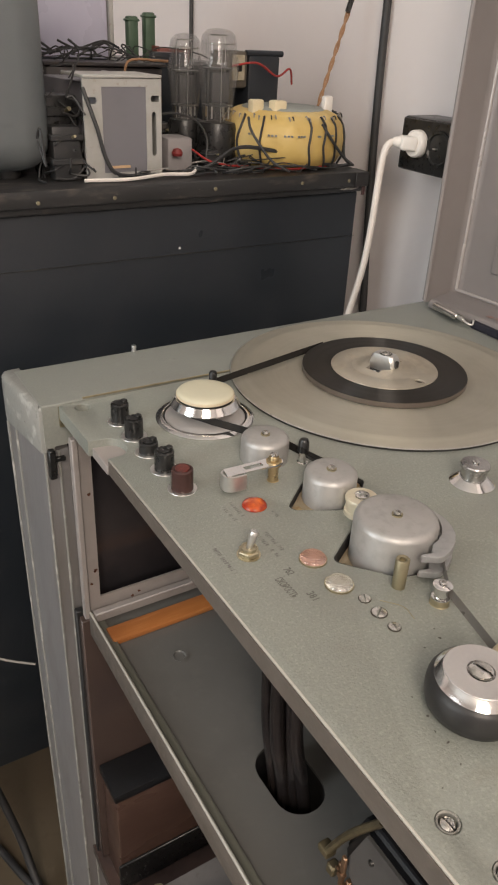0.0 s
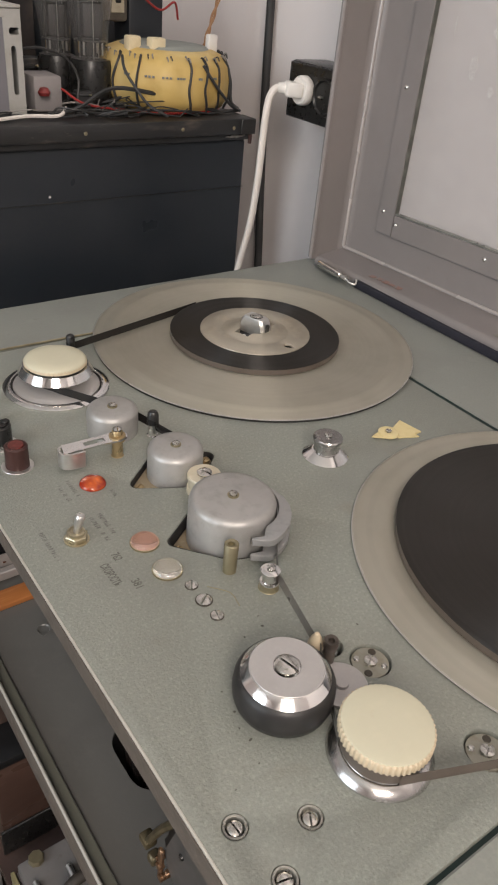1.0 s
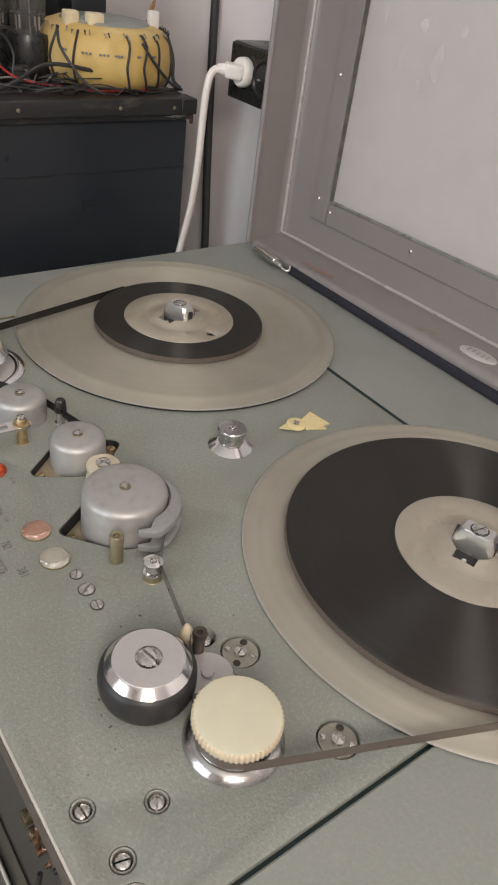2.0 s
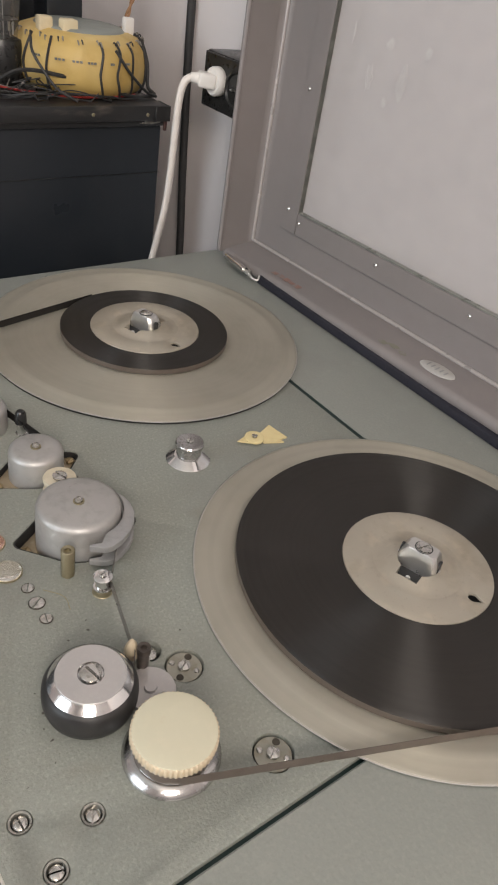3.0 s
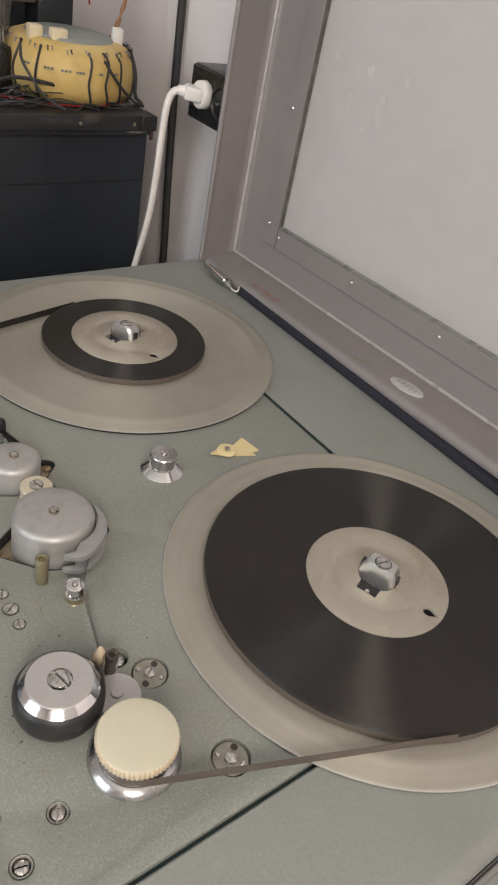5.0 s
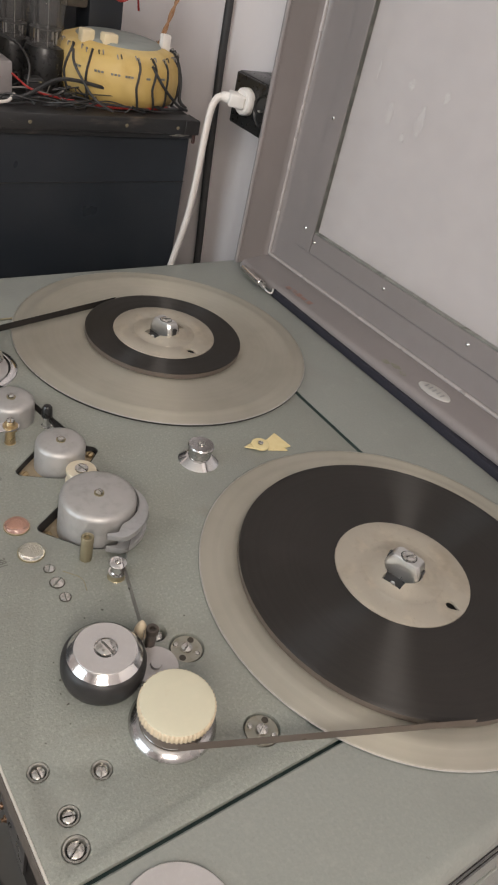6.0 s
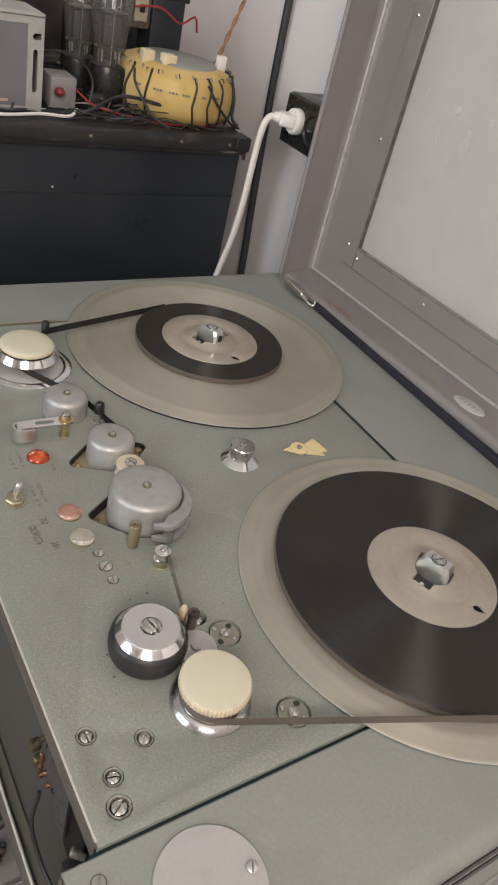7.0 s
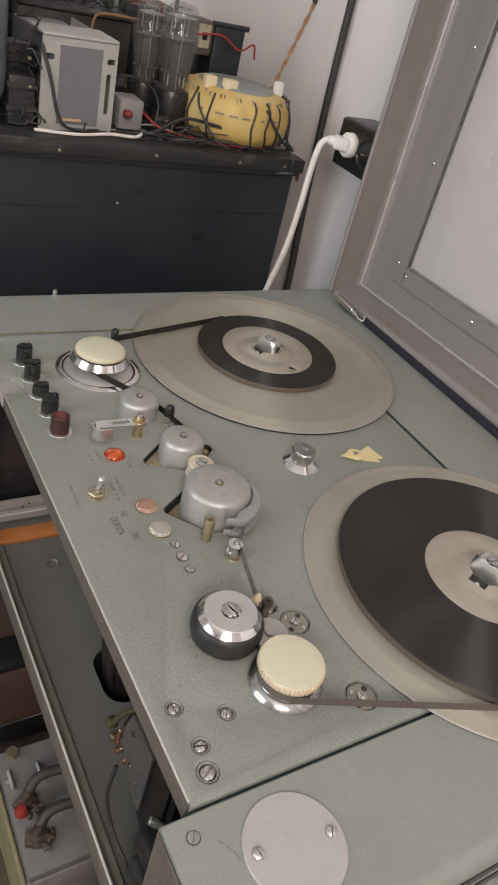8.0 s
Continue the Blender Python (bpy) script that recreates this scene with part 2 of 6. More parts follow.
old_brass = mat("dull_olive_brass", (0.33, 0.29, 0.19), 0.4, 0.7, [(100, (0.22, 0.19, 0.12), 0.6, 0.5)])
screw_metal = mat("nickel_screw", (0.68, 0.665, 0.63), 0.24, 1.0, [(300, (0.42, 0.395, 0.345), 0.8, 0.52)])
cream = mat("cream_plastic", (0.63, 0.60, 0.455), 0.42, 0.0, [(24, (0.59, 0.545, 0.395), 0.4, 0.5), (130, (0.55, 0.44, 0.28), 0.5, 0.70), (200, (0.67, 0.63, 0.48), 0.4, 0.5)], bump=0.03)
cream_edge = mat("aged_cream_plastic", (0.64, 0.54, 0.385), 0.45, 0.0, [(80, (0.56, 0.43, 0.28), 0.6, 0.5)], bump=0.05)
rubber = mat("black_rubber", (0.022, 0.021, 0.021), 0.45, 0.0, [(70, (0.05, 0.048, 0.047), 0.6, 0.48)], bump=0.06)
bakelite = mat("black_bakelite", (0.015, 0.015, 0.015), 0.32, 0.0, [(200, (0.04, 0.038, 0.036), 0.5, 0.55)])
oxblood = mat("dark_red_bakelite", (0.050, 0.020, 0.017), 0.42, 0.0, [(150, (0.085, 0.035, 0.03), 0.6, 0.52)])
red_paint = mat("dull_red_paint", (0.15, 0.032, 0.025), 0.5, 0.0, [(300, (0.07, 0.022, 0.018), 0.8, 0.46)])
gasket = mat("dark_green_gasket", (0.006, 0.022, 0.020), 0.5, 0.0, [(60, (0.010, 0.030, 0.024), 0.5, 0.5)])
# near-black colour stands in for the shade inside gaps, holes and the console
dark_void = mat("dark_interior_shade", (0.02, 0.02, 0.021), 0.6, 0.0, [(30, (0.035, 0.033, 0.03), 0.6, 0.5)])
lens_orange = mat("orange_lens_glass", (0.30, 0.022, 0.004), 0.12, 0.0, [(95, (0.85, 0.17, 0.012), 0.95, 0.52)], coat=0.6, rough_var=0)
lens_pink = mat("milky_pink_lens", (0.90, 0.60, 0.50), 0.03, 0.0, [(45, (0.95, 0.76, 0.68), 0.9, 0.44)], rough_var=0)
lens_clear = mat("milky_clear_lens", (0.90, 0.87, 0.80), 0.03, 0.0, [(45, (0.95, 0.93, 0.88), 0.9, 0.44)], rough_var=0)
lens_back = mat("grey_lamp_reflector", (0.25, 0.24, 0.21), 0.4, 0.2, [(180, (0.19, 0.178, 0.15), 0.7, 0.5)])
print_ink = mat("worn_engraved_print", (0.15, 0.15, 0.14), 0.6, 0.0, [(420, (0.27, 0.275, 0.25), 0.95, 0.42)])
ochre_paper = mat("yellow_tag_plastic", (0.76, 0.645, 0.345), 0.5, 0.0, [(120, (0.68, 0.55, 0.27), 0.6, 0.5)])
disc_alu = mat("plain_aluminium_disc", (0.56, 0.54, 0.53), 0.38, 0.55, [(60, (0.50, 0.48, 0.47), 0.5, 0.5), (500, (0.62, 0.60, 0.58), 0.4, 0.5)], bump=0.04, bump_scale=900)
wall_paint = mat("pale_lilac_wall_paint", (0.78, 0.728, 0.715), 0.75, 0.0, [(5, (0.74, 0.692, 0.69), 0.6, 0.47), (40, (0.80, 0.748, 0.735), 0.4, 0.5)], bump=0.15, bump_scale=90)
floor_lino = mat("brown_linoleum", (0.125, 0.098, 0.066), 0.5, 0.0, [(6, (0.155, 0.122, 0.083), 0.6, 0.45), (60, (0.088, 0.067, 0.046), 0.5, 0.55)], bump=0.05)
ceiling_paint = mat("white_ceiling_paint", (0.76, 0.75, 0.73), 0.85, 0.0, [(5, (0.70, 0.69, 0.67), 0.5, 0.5)], bump=0.1, bump_scale=60)
black_case = mat("black_painted_case", (0.018, 0.0225, 0.0285), 0.36, 0.0, [(14, (0.0235, 0.027, 0.033), 0.7, 0.48), (160, (0.03, 0.03, 0.03), 0.4, 0.6)], bump=0.08, bump_scale=250)
black_wood = mat("black_worn_shelf", (0.027, 0.027, 0.028), 0.42, 0.0, [(50, (0.042, 0.040, 0.039), 0.7, 0.5), (90, (0.15, 0.125, 0.105), 0.8, 0.60), (260, (0.30, 0.26, 0.22), 0.8, 0.68)], bump=0.3, bump_scale=160, stretch=(0.3, 1, 1))
black_cable = mat("black_cable_rubber", (0.028, 0.028, 0.029), 0.5, 0.0, [(60, (0.05, 0.047, 0.045), 0.6, 0.5)])
white_cable = mat("white_cable_vinyl", (0.78, 0.73, 0.68), 0.45, 0.0, [(40, (0.70, 0.63, 0.57), 0.5, 0.5)])
plug_plastic = mat("white_plug_plastic", (0.80, 0.77, 0.73), 0.4, 0.0, [(60, (0.72, 0.68, 0.63), 0.5, 0.5)])
red_wire = mat("red_wire_vinyl", (0.34, 0.028, 0.024), 0.45, 0.0, [(100, (0.32, 0.02, 0.02), 0.5, 0.5)])
grey_wire = mat("grey_wire_vinyl", (0.26, 0.24, 0.22), 0.5, 0.0, [(100, (0.18, 0.17, 0.16), 0.5, 0.5)])
tan_wire = mat("brown_cloth_wire", (0.34, 0.19, 0.10), 0.65, 0.0, [(150, (0.24, 0.12, 0.06), 0.7, 0.5)])
yellow_tape = mat("yellow_winding_tape", (0.58, 0.405, 0.135), 0.5, 0.0, [(45, (0.45, 0.285, 0.075), 0.7, 0.52), (16, (0.66, 0.51, 0.23), 0.8, 0.48)], bump=0.15, bump_scale=160)
post_paint = mat("lilac_grey_worn_paint", (0.215, 0.209, 0.211), 0.38, 0.0, [(30, (0.165, 0.15, 0.133), 0.7, 0.50), (110, (0.30, 0.295, 0.29), 0.5, 0.62), (260, (0.12, 0.07, 0.05), 0.7, 0.72)], bump=0.12, stretch=(1, 1, 0.25))
nut_metal = mat("yellowed_nickel_nut", (0.52, 0.46, 0.33), 0.35, 0.9, [(150, (0.40, 0.34, 0.22), 0.6, 0.5)])

worn_ring = mat("worn_dark_ring", (0.46, 0.45, 0.41), 0.33, 0.8, [(260, (0.20, 0.19, 0.165), 0.8, 0.52)])
lip_metal = mat("bright_worn_lip", (0.60, 0.58, 0.53), 0.36, 0.35, [(25, (0.34, 0.32, 0.29), 0.6, 0.5), (160, (0.24, 0.21, 0.18), 0.6, 0.6)], stretch=(1, 0.2, 1))
polished_dark = mat("polished_blue_black_board", (0.030, 0.027, 0.030), 0.13, 0.0, [(9, (0.060, 0.048, 0.046), 0.7, 0.5)], rough_var=0.04)
polished_brown = mat("polished_brown_board", (0.085, 0.060, 0.052), 0.16, 0.0, [(6, (0.050, 0.036, 0.036), 0.8, 0.48)], rough_var=0.04)
glossy_black = mat("glossy_blue_black_plastic", (0.010, 0.010, 0.011), 0.34, 0.0, [(20, (0.018, 0.019, 0.022), 0.6, 0.5)], rough_var=0.05, spec=0.25)
spun_chrome = mat("spun_dull_chrome", (0.56, 0.55, 0.54), 0.24, 1.0, [(160, (0.32, 0.31, 0.305), 0.6, 0.5)], rough_var=0.05)
for m_ in (lens_pink, lens_clear):
    m_.node_tree.nodes["Principled BSDF"].inputs["Transmission Weight"].default_value = 0.93

# ---- room ----
X_WALL = 0.530


def wall(name, m, w, h, hole=None):
    """A wall 0.15 m thick: drawn flat with its opening, then set upright by m."""
    bm = plate([(0, 0), (w, 0), (w, h), (0, h)], [hole] if hole else [], -0.15, 0.0)
    return solo(name, turned(bm, m), wall_paint, "pale lilac painted plaster wall", "wall", kind="structure")


UP_X = Matrix(((0, 0, -1, 0), (1, 0, 0, 0), (0, 1, 0, 0), (0, 0, 0, 1)))   # flat x -> y, flat y -> z, thickness towards +x
UP_Y = Matrix(((1, 0, 0, 0), (0, 0, -1, 0), (0, 1, 0, 0), (0, 0, 0, 1)))   # flat x -> x, flat y -> z, thickness towards +y
wall("wall_rear", Matrix.Translation((X_WALL, -1.46, 0)) @ UP_X, 3.61, 2.6)
wall("wall_end", Matrix.Translation((-2.15, 2.0, 0)) @ UP_Y, 2.68, 2.6)
wall("wall_front", Matrix.Translation((-2.0 - 0.15, -1.31, 0)) @ UP_X, 3.46, 2.6, [(1.04, 0.85), (2.08, 0.85), (2.08, 2.31), (1.04, 2.31)])
wall("wall_side", Matrix.Translation((-2.15, -1.31 - 0.15, 0)) @ UP_Y, 2.68, 2.6, [(1.08, 1.68), (1.82, 1.68), (1.82, 2.52), (1.08, 2.52)])
solo("floor", rbox(-2.15, X_WALL + 0.15, -1.46, 2.15, -0.1, 0, 0), floor_lino, "worn brown linoleum floor", "floor", kind="structure")
solo("ceiling", rbox(-2.15, X_WALL + 0.15, -1.46, 2.15, 2.6, 2.7, 0), ceiling_paint, "plain white painted ceiling", "ceiling", kind="structure")

# ---- tape recorder: body ----
D = 0.900
rec = thing("tape_recorder", (0.24, 0.28, 0.0), "grey studio reel tape recorder console with its lid open", "tape recorder")


def extrude_x(profile, x0, x1):
    """A (y, z) outline drawn out along x."""
    bm = bmesh.new()
    a = [bm.verts.new((x0, y, z)) for y, z in profile]
    b = [bm.verts.new((x1, y, z)) for y, z in profile]
    n = len(a)
    for i in range(n):
        bm.faces.new((a[i], a[(i + 1) % n], b[(i + 1) % n], b[i]))
    bm.faces.new(a), bm.faces.new(b)
    return bm


def extrude_z(profile, z0, z1):
    return plate(profile, [], z0, z1)


def hull(*rounds):
    """The outline round some circles (x, y, r)."""
    pts = [q for x, y, r in rounds for q in circle(x, y, r, 40)]
    pts = sorted(set((round(x, 6), round(y, 6)) for x, y in pts))
    def half(seq):
        out = []
        for p in seq:
            while len(out) > 1 and (out[-1][0] - out[-2][0]) * (p[1] - out[-2][1]) - (out[-1][1] - out[-2][1]) * (p[0] - out[-2][0]) <= 1e-10:
                out.pop()
            out.append(p)
        return out
    a, b = half(pts), half(pts[::-1])
    return a[:-1] + b[:-1]


PX, PY0, PY1 = 0.3535, 0.0503, 0.5215
notch = [(0.001, 0.4555)] + [(0.0135 + 0.0105 * math.cos(radians(a)), 0.4405 + 0.0140 * math.sin(radians(a))) for a in range(90, -76, -15)] + [(0.0055, 0.4270)]
outline = [(0.0055, PY0), (PX, PY0), (PX, PY1), (0.001, PY1)] + notch
CAN2, CAN3 = (0.1195, 0.3195, 0.0177), (0.1180, 0.2535, 0.0252)
open2 = hull((CAN2[0], CAN2[1], 0.0205), (0.0915, 0.3165, 0.005), (0.1455, 0.3225, 0.005))
open3 = hull((CAN3[0], CAN3[1], 0.0275), (0.0845, 0.2585, 0.005), (0.1490, 0.2480, 0.005))
SUNK = [(0.0200, 0.1052, 0.0052, 95), (0.0472, 0.0925, 0.0052, 58), (0.0245, 0.0793, 0.0052, 165), (0.0215, 0.0643, 0.0063, 32)]
DISCS = [(0.1215, 0.1373, 0.0102), (0.1318, 0.0740, 0.0102)]
holes = [open2, open3, circle(0.0172, 0.5105, 0.0062)]
holes += [circle(x, y, r) for x, y, r, a in SUNK] + [circle(x, y, r) for x, y, r in DISCS]
holes += [circle(0.1100, 0.1545, 0.0066)]
panel = part("transport_panel", plate(outline, holes, D - 0.0125, D, 0.0009), deck_paint, rec, "hammered grey-green enamelled metal deck panel")
skirt = bmesh.new()
for y, z in ((PY0 + 0.002, 0.8845), (0.4240, 0.8885)):
    for x in (0.0043, 0.0054):
        skirt.verts.new((x, y, z)), skirt.verts.new((x, y, D - 0.0014))
bmesh.ops.convex_hull(skirt, input=skirt.verts[:])
part("panel_edge", skirt, edge_paint, panel, "brownish worn front edge")
# pale strip paints both chipped wear and the highlight on this edge
part("edge_wear_highlight", rbox(0.0047, 0.0060, PY0 + 0.003, 0.4235, D - 0.0011, D + 0.00025, 0.0004, 2), lip_metal, panel, "worn edge with its highlight painted bright")
part("notch_floor", rbox(0.0040, 0.0270, 0.4265, 0.4565, D - 0.0138, D - 0.0062, 0.0006, 1), inner_paint, panel, "pinkish grey floor of the notch")
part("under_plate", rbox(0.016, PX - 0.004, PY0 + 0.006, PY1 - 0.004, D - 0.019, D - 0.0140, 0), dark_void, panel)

# rails round the panel
def arc(cy, cz, r, a0, a1, n=6):
    return [(cy + r * math.cos(radians(a0 + (a1 - a0) * i / n)), cz + r * math.sin(radians(a0 + (a1 - a0) * i / n))) for i in range(n + 1)]


left_prof = [(0.5245, 0.862), (0.5245, D - 0.001), (0.5255, D)] + arc(0.598, D - 0.015, 0.015, 90, 0, 8) + [(0.613, 0.862)]
rail = part("left_rail", extrude_x(left_prof, -0.012, 0.500), frame_paint, rec)
cap_round = [(-0.0040, 0.5256), (-0.0140, 0.5256), (-0.0152, 0.5268), (-0.0190, 0.555), (-0.0236, 0.590), (-0.0240, 0.598), (-0.0228, 0.606), (-0.0195, 0.6108), (-0.0150, 0.6128), (-0.0040, 0.6128)]
part("end_cap", plate(cap_round[::-1], [], 0.8575, 0.8993, 0.0046), worn_white, rail, "chipped white-edged corner", sharp=60)
right_prof = [(0.0478, 0.80), (0.0478, D - 0.001), (0.0468, D)] + arc(-0.0225, D - 0.0095, 0.0095, 90, 180, 8) + [(-0.032, 0.80)]
right_rail = part("right_rail", extrude_x(right_prof, -0.013, 0.500), frame_paint, rec)
for z_, h_ in ((0.872, 0.009), (0.852, 0.010)):
    part("side_groove", rbox(-0.010, 0.498, -0.0328, -0.0321, z_, z_ + h_, 0.0002, 1), rubber, right_rail, "dark groove along the outer side")
part("edge_trim", rbox(-0.0145, -0.0133, -0.029, 0.0468, 0.80, D - 0.003, 0.0004, 1), edge_paint, right_rail)
part("rear_rail", rbox(PX + 0.0040, 0.500, 0.0469, 0.5254, 0.862, D, 0), frame_paint, rec)
part("gasket", rbox(PX + 0.0001, PX + 0.0039, 0.0481, 0.5242, 0.870, D - 0.0007, 0), gasket, rec, "dark green rubber seam strip")
part("gasket", rbox(0.001, PX, 0.0479, PY0 - 0.0001, 0.870, D - 0.0030, 0), gasket, rec, "dark green rubber seam strip")
part("gasket", rbox(0.001, PX, PY1 + 0.0002, 0.5244, 0.880, D - 0.0025, 0), old_brass, rec, "brown seam strip")
part("wire_rod", tube([(0.022, 0.5250, D + 0.0008), (0.09, 0.5236, D + 0.0008), (0.168, 0.5214, D + 0.0010)], 0.0009, 6, 4), old_brass, rec, "thin brown metal rod")
part("rail_peg", lathe([(0, 0.008), (0.0022, 0.0075), (0.0026, 0.006), (0.002, 0.004), (0.0028, 0), (0, 0)], (0.100, 0.6020, D - 0.002), 14), satin, rec)

# corner posts, side walls, tray
post_prof = [(0.0080, 0.5275), (-0.0120, 0.5275), (-0.0235, 0.597), (-0.0200, 0.612), (0.0080, 0.612)]
post = part("front_post", extrude_z(post_prof, 0.0, 0.857), post_paint, rec, "upright grey front post with chipped paint")
part("latch", join(rbox(-0.0108, -0.0052, 0.5205, 0.5272, 0.833, 0.8605, 0.0008, 1), rbox(-0.0054, 0.0030, 0.5215, 0.5250, 0.8485, 0.8525, 0.0005, 1)), bakelite, post, "black plastic latch")
for x, y in ((-0.0122, 0.5277), (-0.0236, 0.5960), (-0.0209, 0.5800), (-0.0006, 0.5272)):
    part("ridge", cyl((x, y, 0.001), (x, y, 0.857), 0.0013, 8), worn_white, post, "worn bright ridge")
part("front_post", rbox(-0.012, 0.05, -0.032, 0.044, 0.0, 0.799, 0.003), edge_paint, rec)
part("side_wall", rbox(0.009, 0.498, 0.596, 0.612, 0.05, 0.861, 0.001, 1), frame_paint, rec)
part("side_wall", rbox(0.052, 0.498, -0.034, -0.020, 0.05, 0.799, 0.001, 1), frame_paint, rec)
# the compartment's shade is put into this wall's near-black colour
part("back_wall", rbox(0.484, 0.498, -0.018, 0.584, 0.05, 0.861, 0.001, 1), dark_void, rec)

side_frame = plate([(0.008, 0.688), (0.44, 0.688), (0.44, 0.879), (0.008, 0.879)], [rrect(0.0185, 0.40, 0.7085, 0.872, 0.002)], -0.0025, 0.0)
part("inner_frame", turned(side_frame, Matrix.Translation((0, 0.5040, 0)) @ UP_Y), inner_paint, rec, "pinkish grey primed inner frame with rust spots")
rust = mat("rust_spot", (0.11, 0.040, 0.020), 0.8, 0.0, [(300, (0.20, 0.09, 0.04), 0.7, 0.5)], bump=0.3)
rg = random.Random(3)
for k in range(9):
    x, z = (rg.uniform(0.010, 0.017), rg.uniform(0.72, 0.86)) if k % 2 else (rg.uniform(0.02, 0.14), rg.uniform(0.693, 0.706))
    pts = [(x + rg.uniform(0.5, 1.2) * 0.0016 * math.cos(radians(a)), z + rg.uniform(0.5, 1.2) * 0.0016 * math.sin(radians(a))) for a in range(0, 360, 45)]
    part("rust_spot", turned(plate(pts, [], 0.0, 0.0004), Matrix.Translation((0, 0.5012, 0)) @ UP_Y), rust, rec)
part("frame_lip", rbox(0.0020, 0.0072, 0.5000, 0.5080, 0.690, 0.878, 0.0008, 1), inner_paint, rec)
part("frame_sill", rbox(0.009, 0.44, 0.4935, 0.5012, 0.6885, 0.6985, 0.001, 1), inner_paint, rec)
part("compartment_back", rbox(0.012, 0.46, 0.535, 0.545, 0.62, 0.878, 0), polished_dark, rec, "dark brown hardboard side lining")
part("wood_strip", rbox(0.014, 0.46, 0.4630, 0.4825, 0.6843, 0.6900, 0.0012), orange_wood, rec, "orange varnished wooden strip")

TZ = 0.684
slot = rrect(0.0585, 0.0975, 0.246, 0.308, 0.0190, 8)
tray = part("tray", plate([(0.009, 0.052), (0.46, 0.052), (0.46, 0.4995), (0.009, 0.4995)], [slot], TZ - 0.003, TZ), tray_paint, rec, "dull grey sheet metal tray")
# brown paint on the lip stands in for the shade on its face
part("tray_lip", rbox(0.0050, 0.0085, 0.046, 0.4995, 0.672, 0.6970, 0.0008), edge_paint, tray, "tray lip with its shaded face painted brown")
part("tray_bead", cyl((0.0067, 0.046, 0.6975), (0.0067, 0.4995, 0.6975), 0.0013, 10), lip_metal, tray)
part("tray_step", rbox(0.0088, 0.0180, 0.052, 0.4990, TZ + 0.0004, TZ + 0.0050, 0.0020, 2), mat("olive_tray_edge", (0.185, 0.188, 0.16), 0.4, 0.0, [(30, (0.15, 0.15, 0.128), 0.6, 0.5)], bump=0.08), tray, "olive stepped edge")
part("grommet", lathe([(0.0065, 0), (0.0075, 0.0012), (0.0055, 0.0012), (0.0045, 0)], (0.060, 0.425, TZ + 0.0005), 20), tray_paint, tray)
loom_brown = mat("glossy_dark_sleeving", (0.018, 0.015, 0.015), 0.20, 0.0, [(30, (0.035, 0.027, 0.025), 0.7, 0.5)], rough_var=0.05)
for k in range(6):
    x, y = 0.070 + 0.0052 * (k % 3), 0.289 - 0.0050 * k
    part("loom_wire", tube([(x + 0.008, y + 0.030, 0.88), (x + 0.005, y + 0.024, 0.80), (x + 0.003 * math.sin(2 * k), y + 0.012, 0.73), (x, y, 0.685), (x + 0.006, y - 0.008, 0.60), (0.10, 0.27, 0.45)], 0.0042 + 0.0012 * (k % 2), 12, 8), loom_brown, rec)
mx, my = 0.078, 0.277
# added sleeve keeps the slot dark and hides the lit interior behind
part("slot_shade_sleeve", plate([(mx + 1.10 * (x - mx), my + 1.10 * (y - my)) for x, y in slot], [[(mx + 1.02 * (x - mx), my + 1.02 * (y - my)) for x, y in slot]], 0.600, TZ - 0.0032), dark_void, tray, "black sleeve added to darken the cable slot")
part("bottom_shelf", rbox(-0.004, 0.48, -0.016, 0.582, 0.300, 0.318, 0.002), brown_panel, rec)
part("lower_lining", rbox(0.000, 0.48, 0.506, 0.5155, 0.3185, 0.683, 0.001, 1), polished_brown, rec, "dark brown hardboard side lining")
# dark strip stands in for the shaded gap beside the post
part("gap_shade_strip", rbox(-0.002, 0.006, 0.516, 0.5230, 0.318, 0.688, 0.001, 1), dark_void, rec)

# black relay block with brass contacts under the panel
slab = extrude_x([(0.159, 0.814), (0.156, 0.801), (0.120, 0.764), (0.104, 0.757), (0.084, 0.762), (0.084, 0.846), (0.148, 0.846)], 0.020, 0.075)
bmesh.ops.bevel(slab, geom=slab.edges[:], offset=0.004, segments=3, affect="EDGES")
relay = part("relay_block", slab, glossy_black, rec, "black bakelite relay block with brass contacts")
copper = mat("tarnished_copper", (0.30, 0.185, 0.115), 0.36, 0.8, [(120, (0.14, 0.085, 0.055), 0.7, 0.5)])
for y, z in ((0.1475, 0.7955), (0.1405, 0.7925), (0.1545, 0.8010)):
    part("contact", join(rbox(0.0165, 0.0205, y - 0.0016, y + 0.0016, z - 0.0022, z + 0.0022, 0.0006, 1), cyl((0.0150, y, z), (0.0170, y, z), 0.0012, 10)), copper, relay)
part("contact_arm", join(rbox(0.013, 0.020, 0.1610, 0.1690, 0.799, 0.8045, 0.0012), rbox(0.014, 0.020, 0.1560, 0.1620, 0.790, 0.797, 0.001, 1), tube([(0.016, 0.163, 0.804), (0.018, 0.156, 0.822), (0.019, 0.148, 0.838), (0.022, 0.138, 0.855)], 0.0022, 8)), mat("blackened_brass", (0.15, 0.125, 0.075), 0.45, 0.6, [(120, (0.08, 0.065, 0.045), 0.7, 0.5)]), relay, "dull brass contact arm")
part("wire", tube([(0.012, 0.140, 0.790), (0.006, 0.134, 0.765), (0.008, 0.118, 0.742), (0.012, 0.100, 0.728), (0.014, 0.085, 0.70)], 0.0015, 8), black_cable, relay)
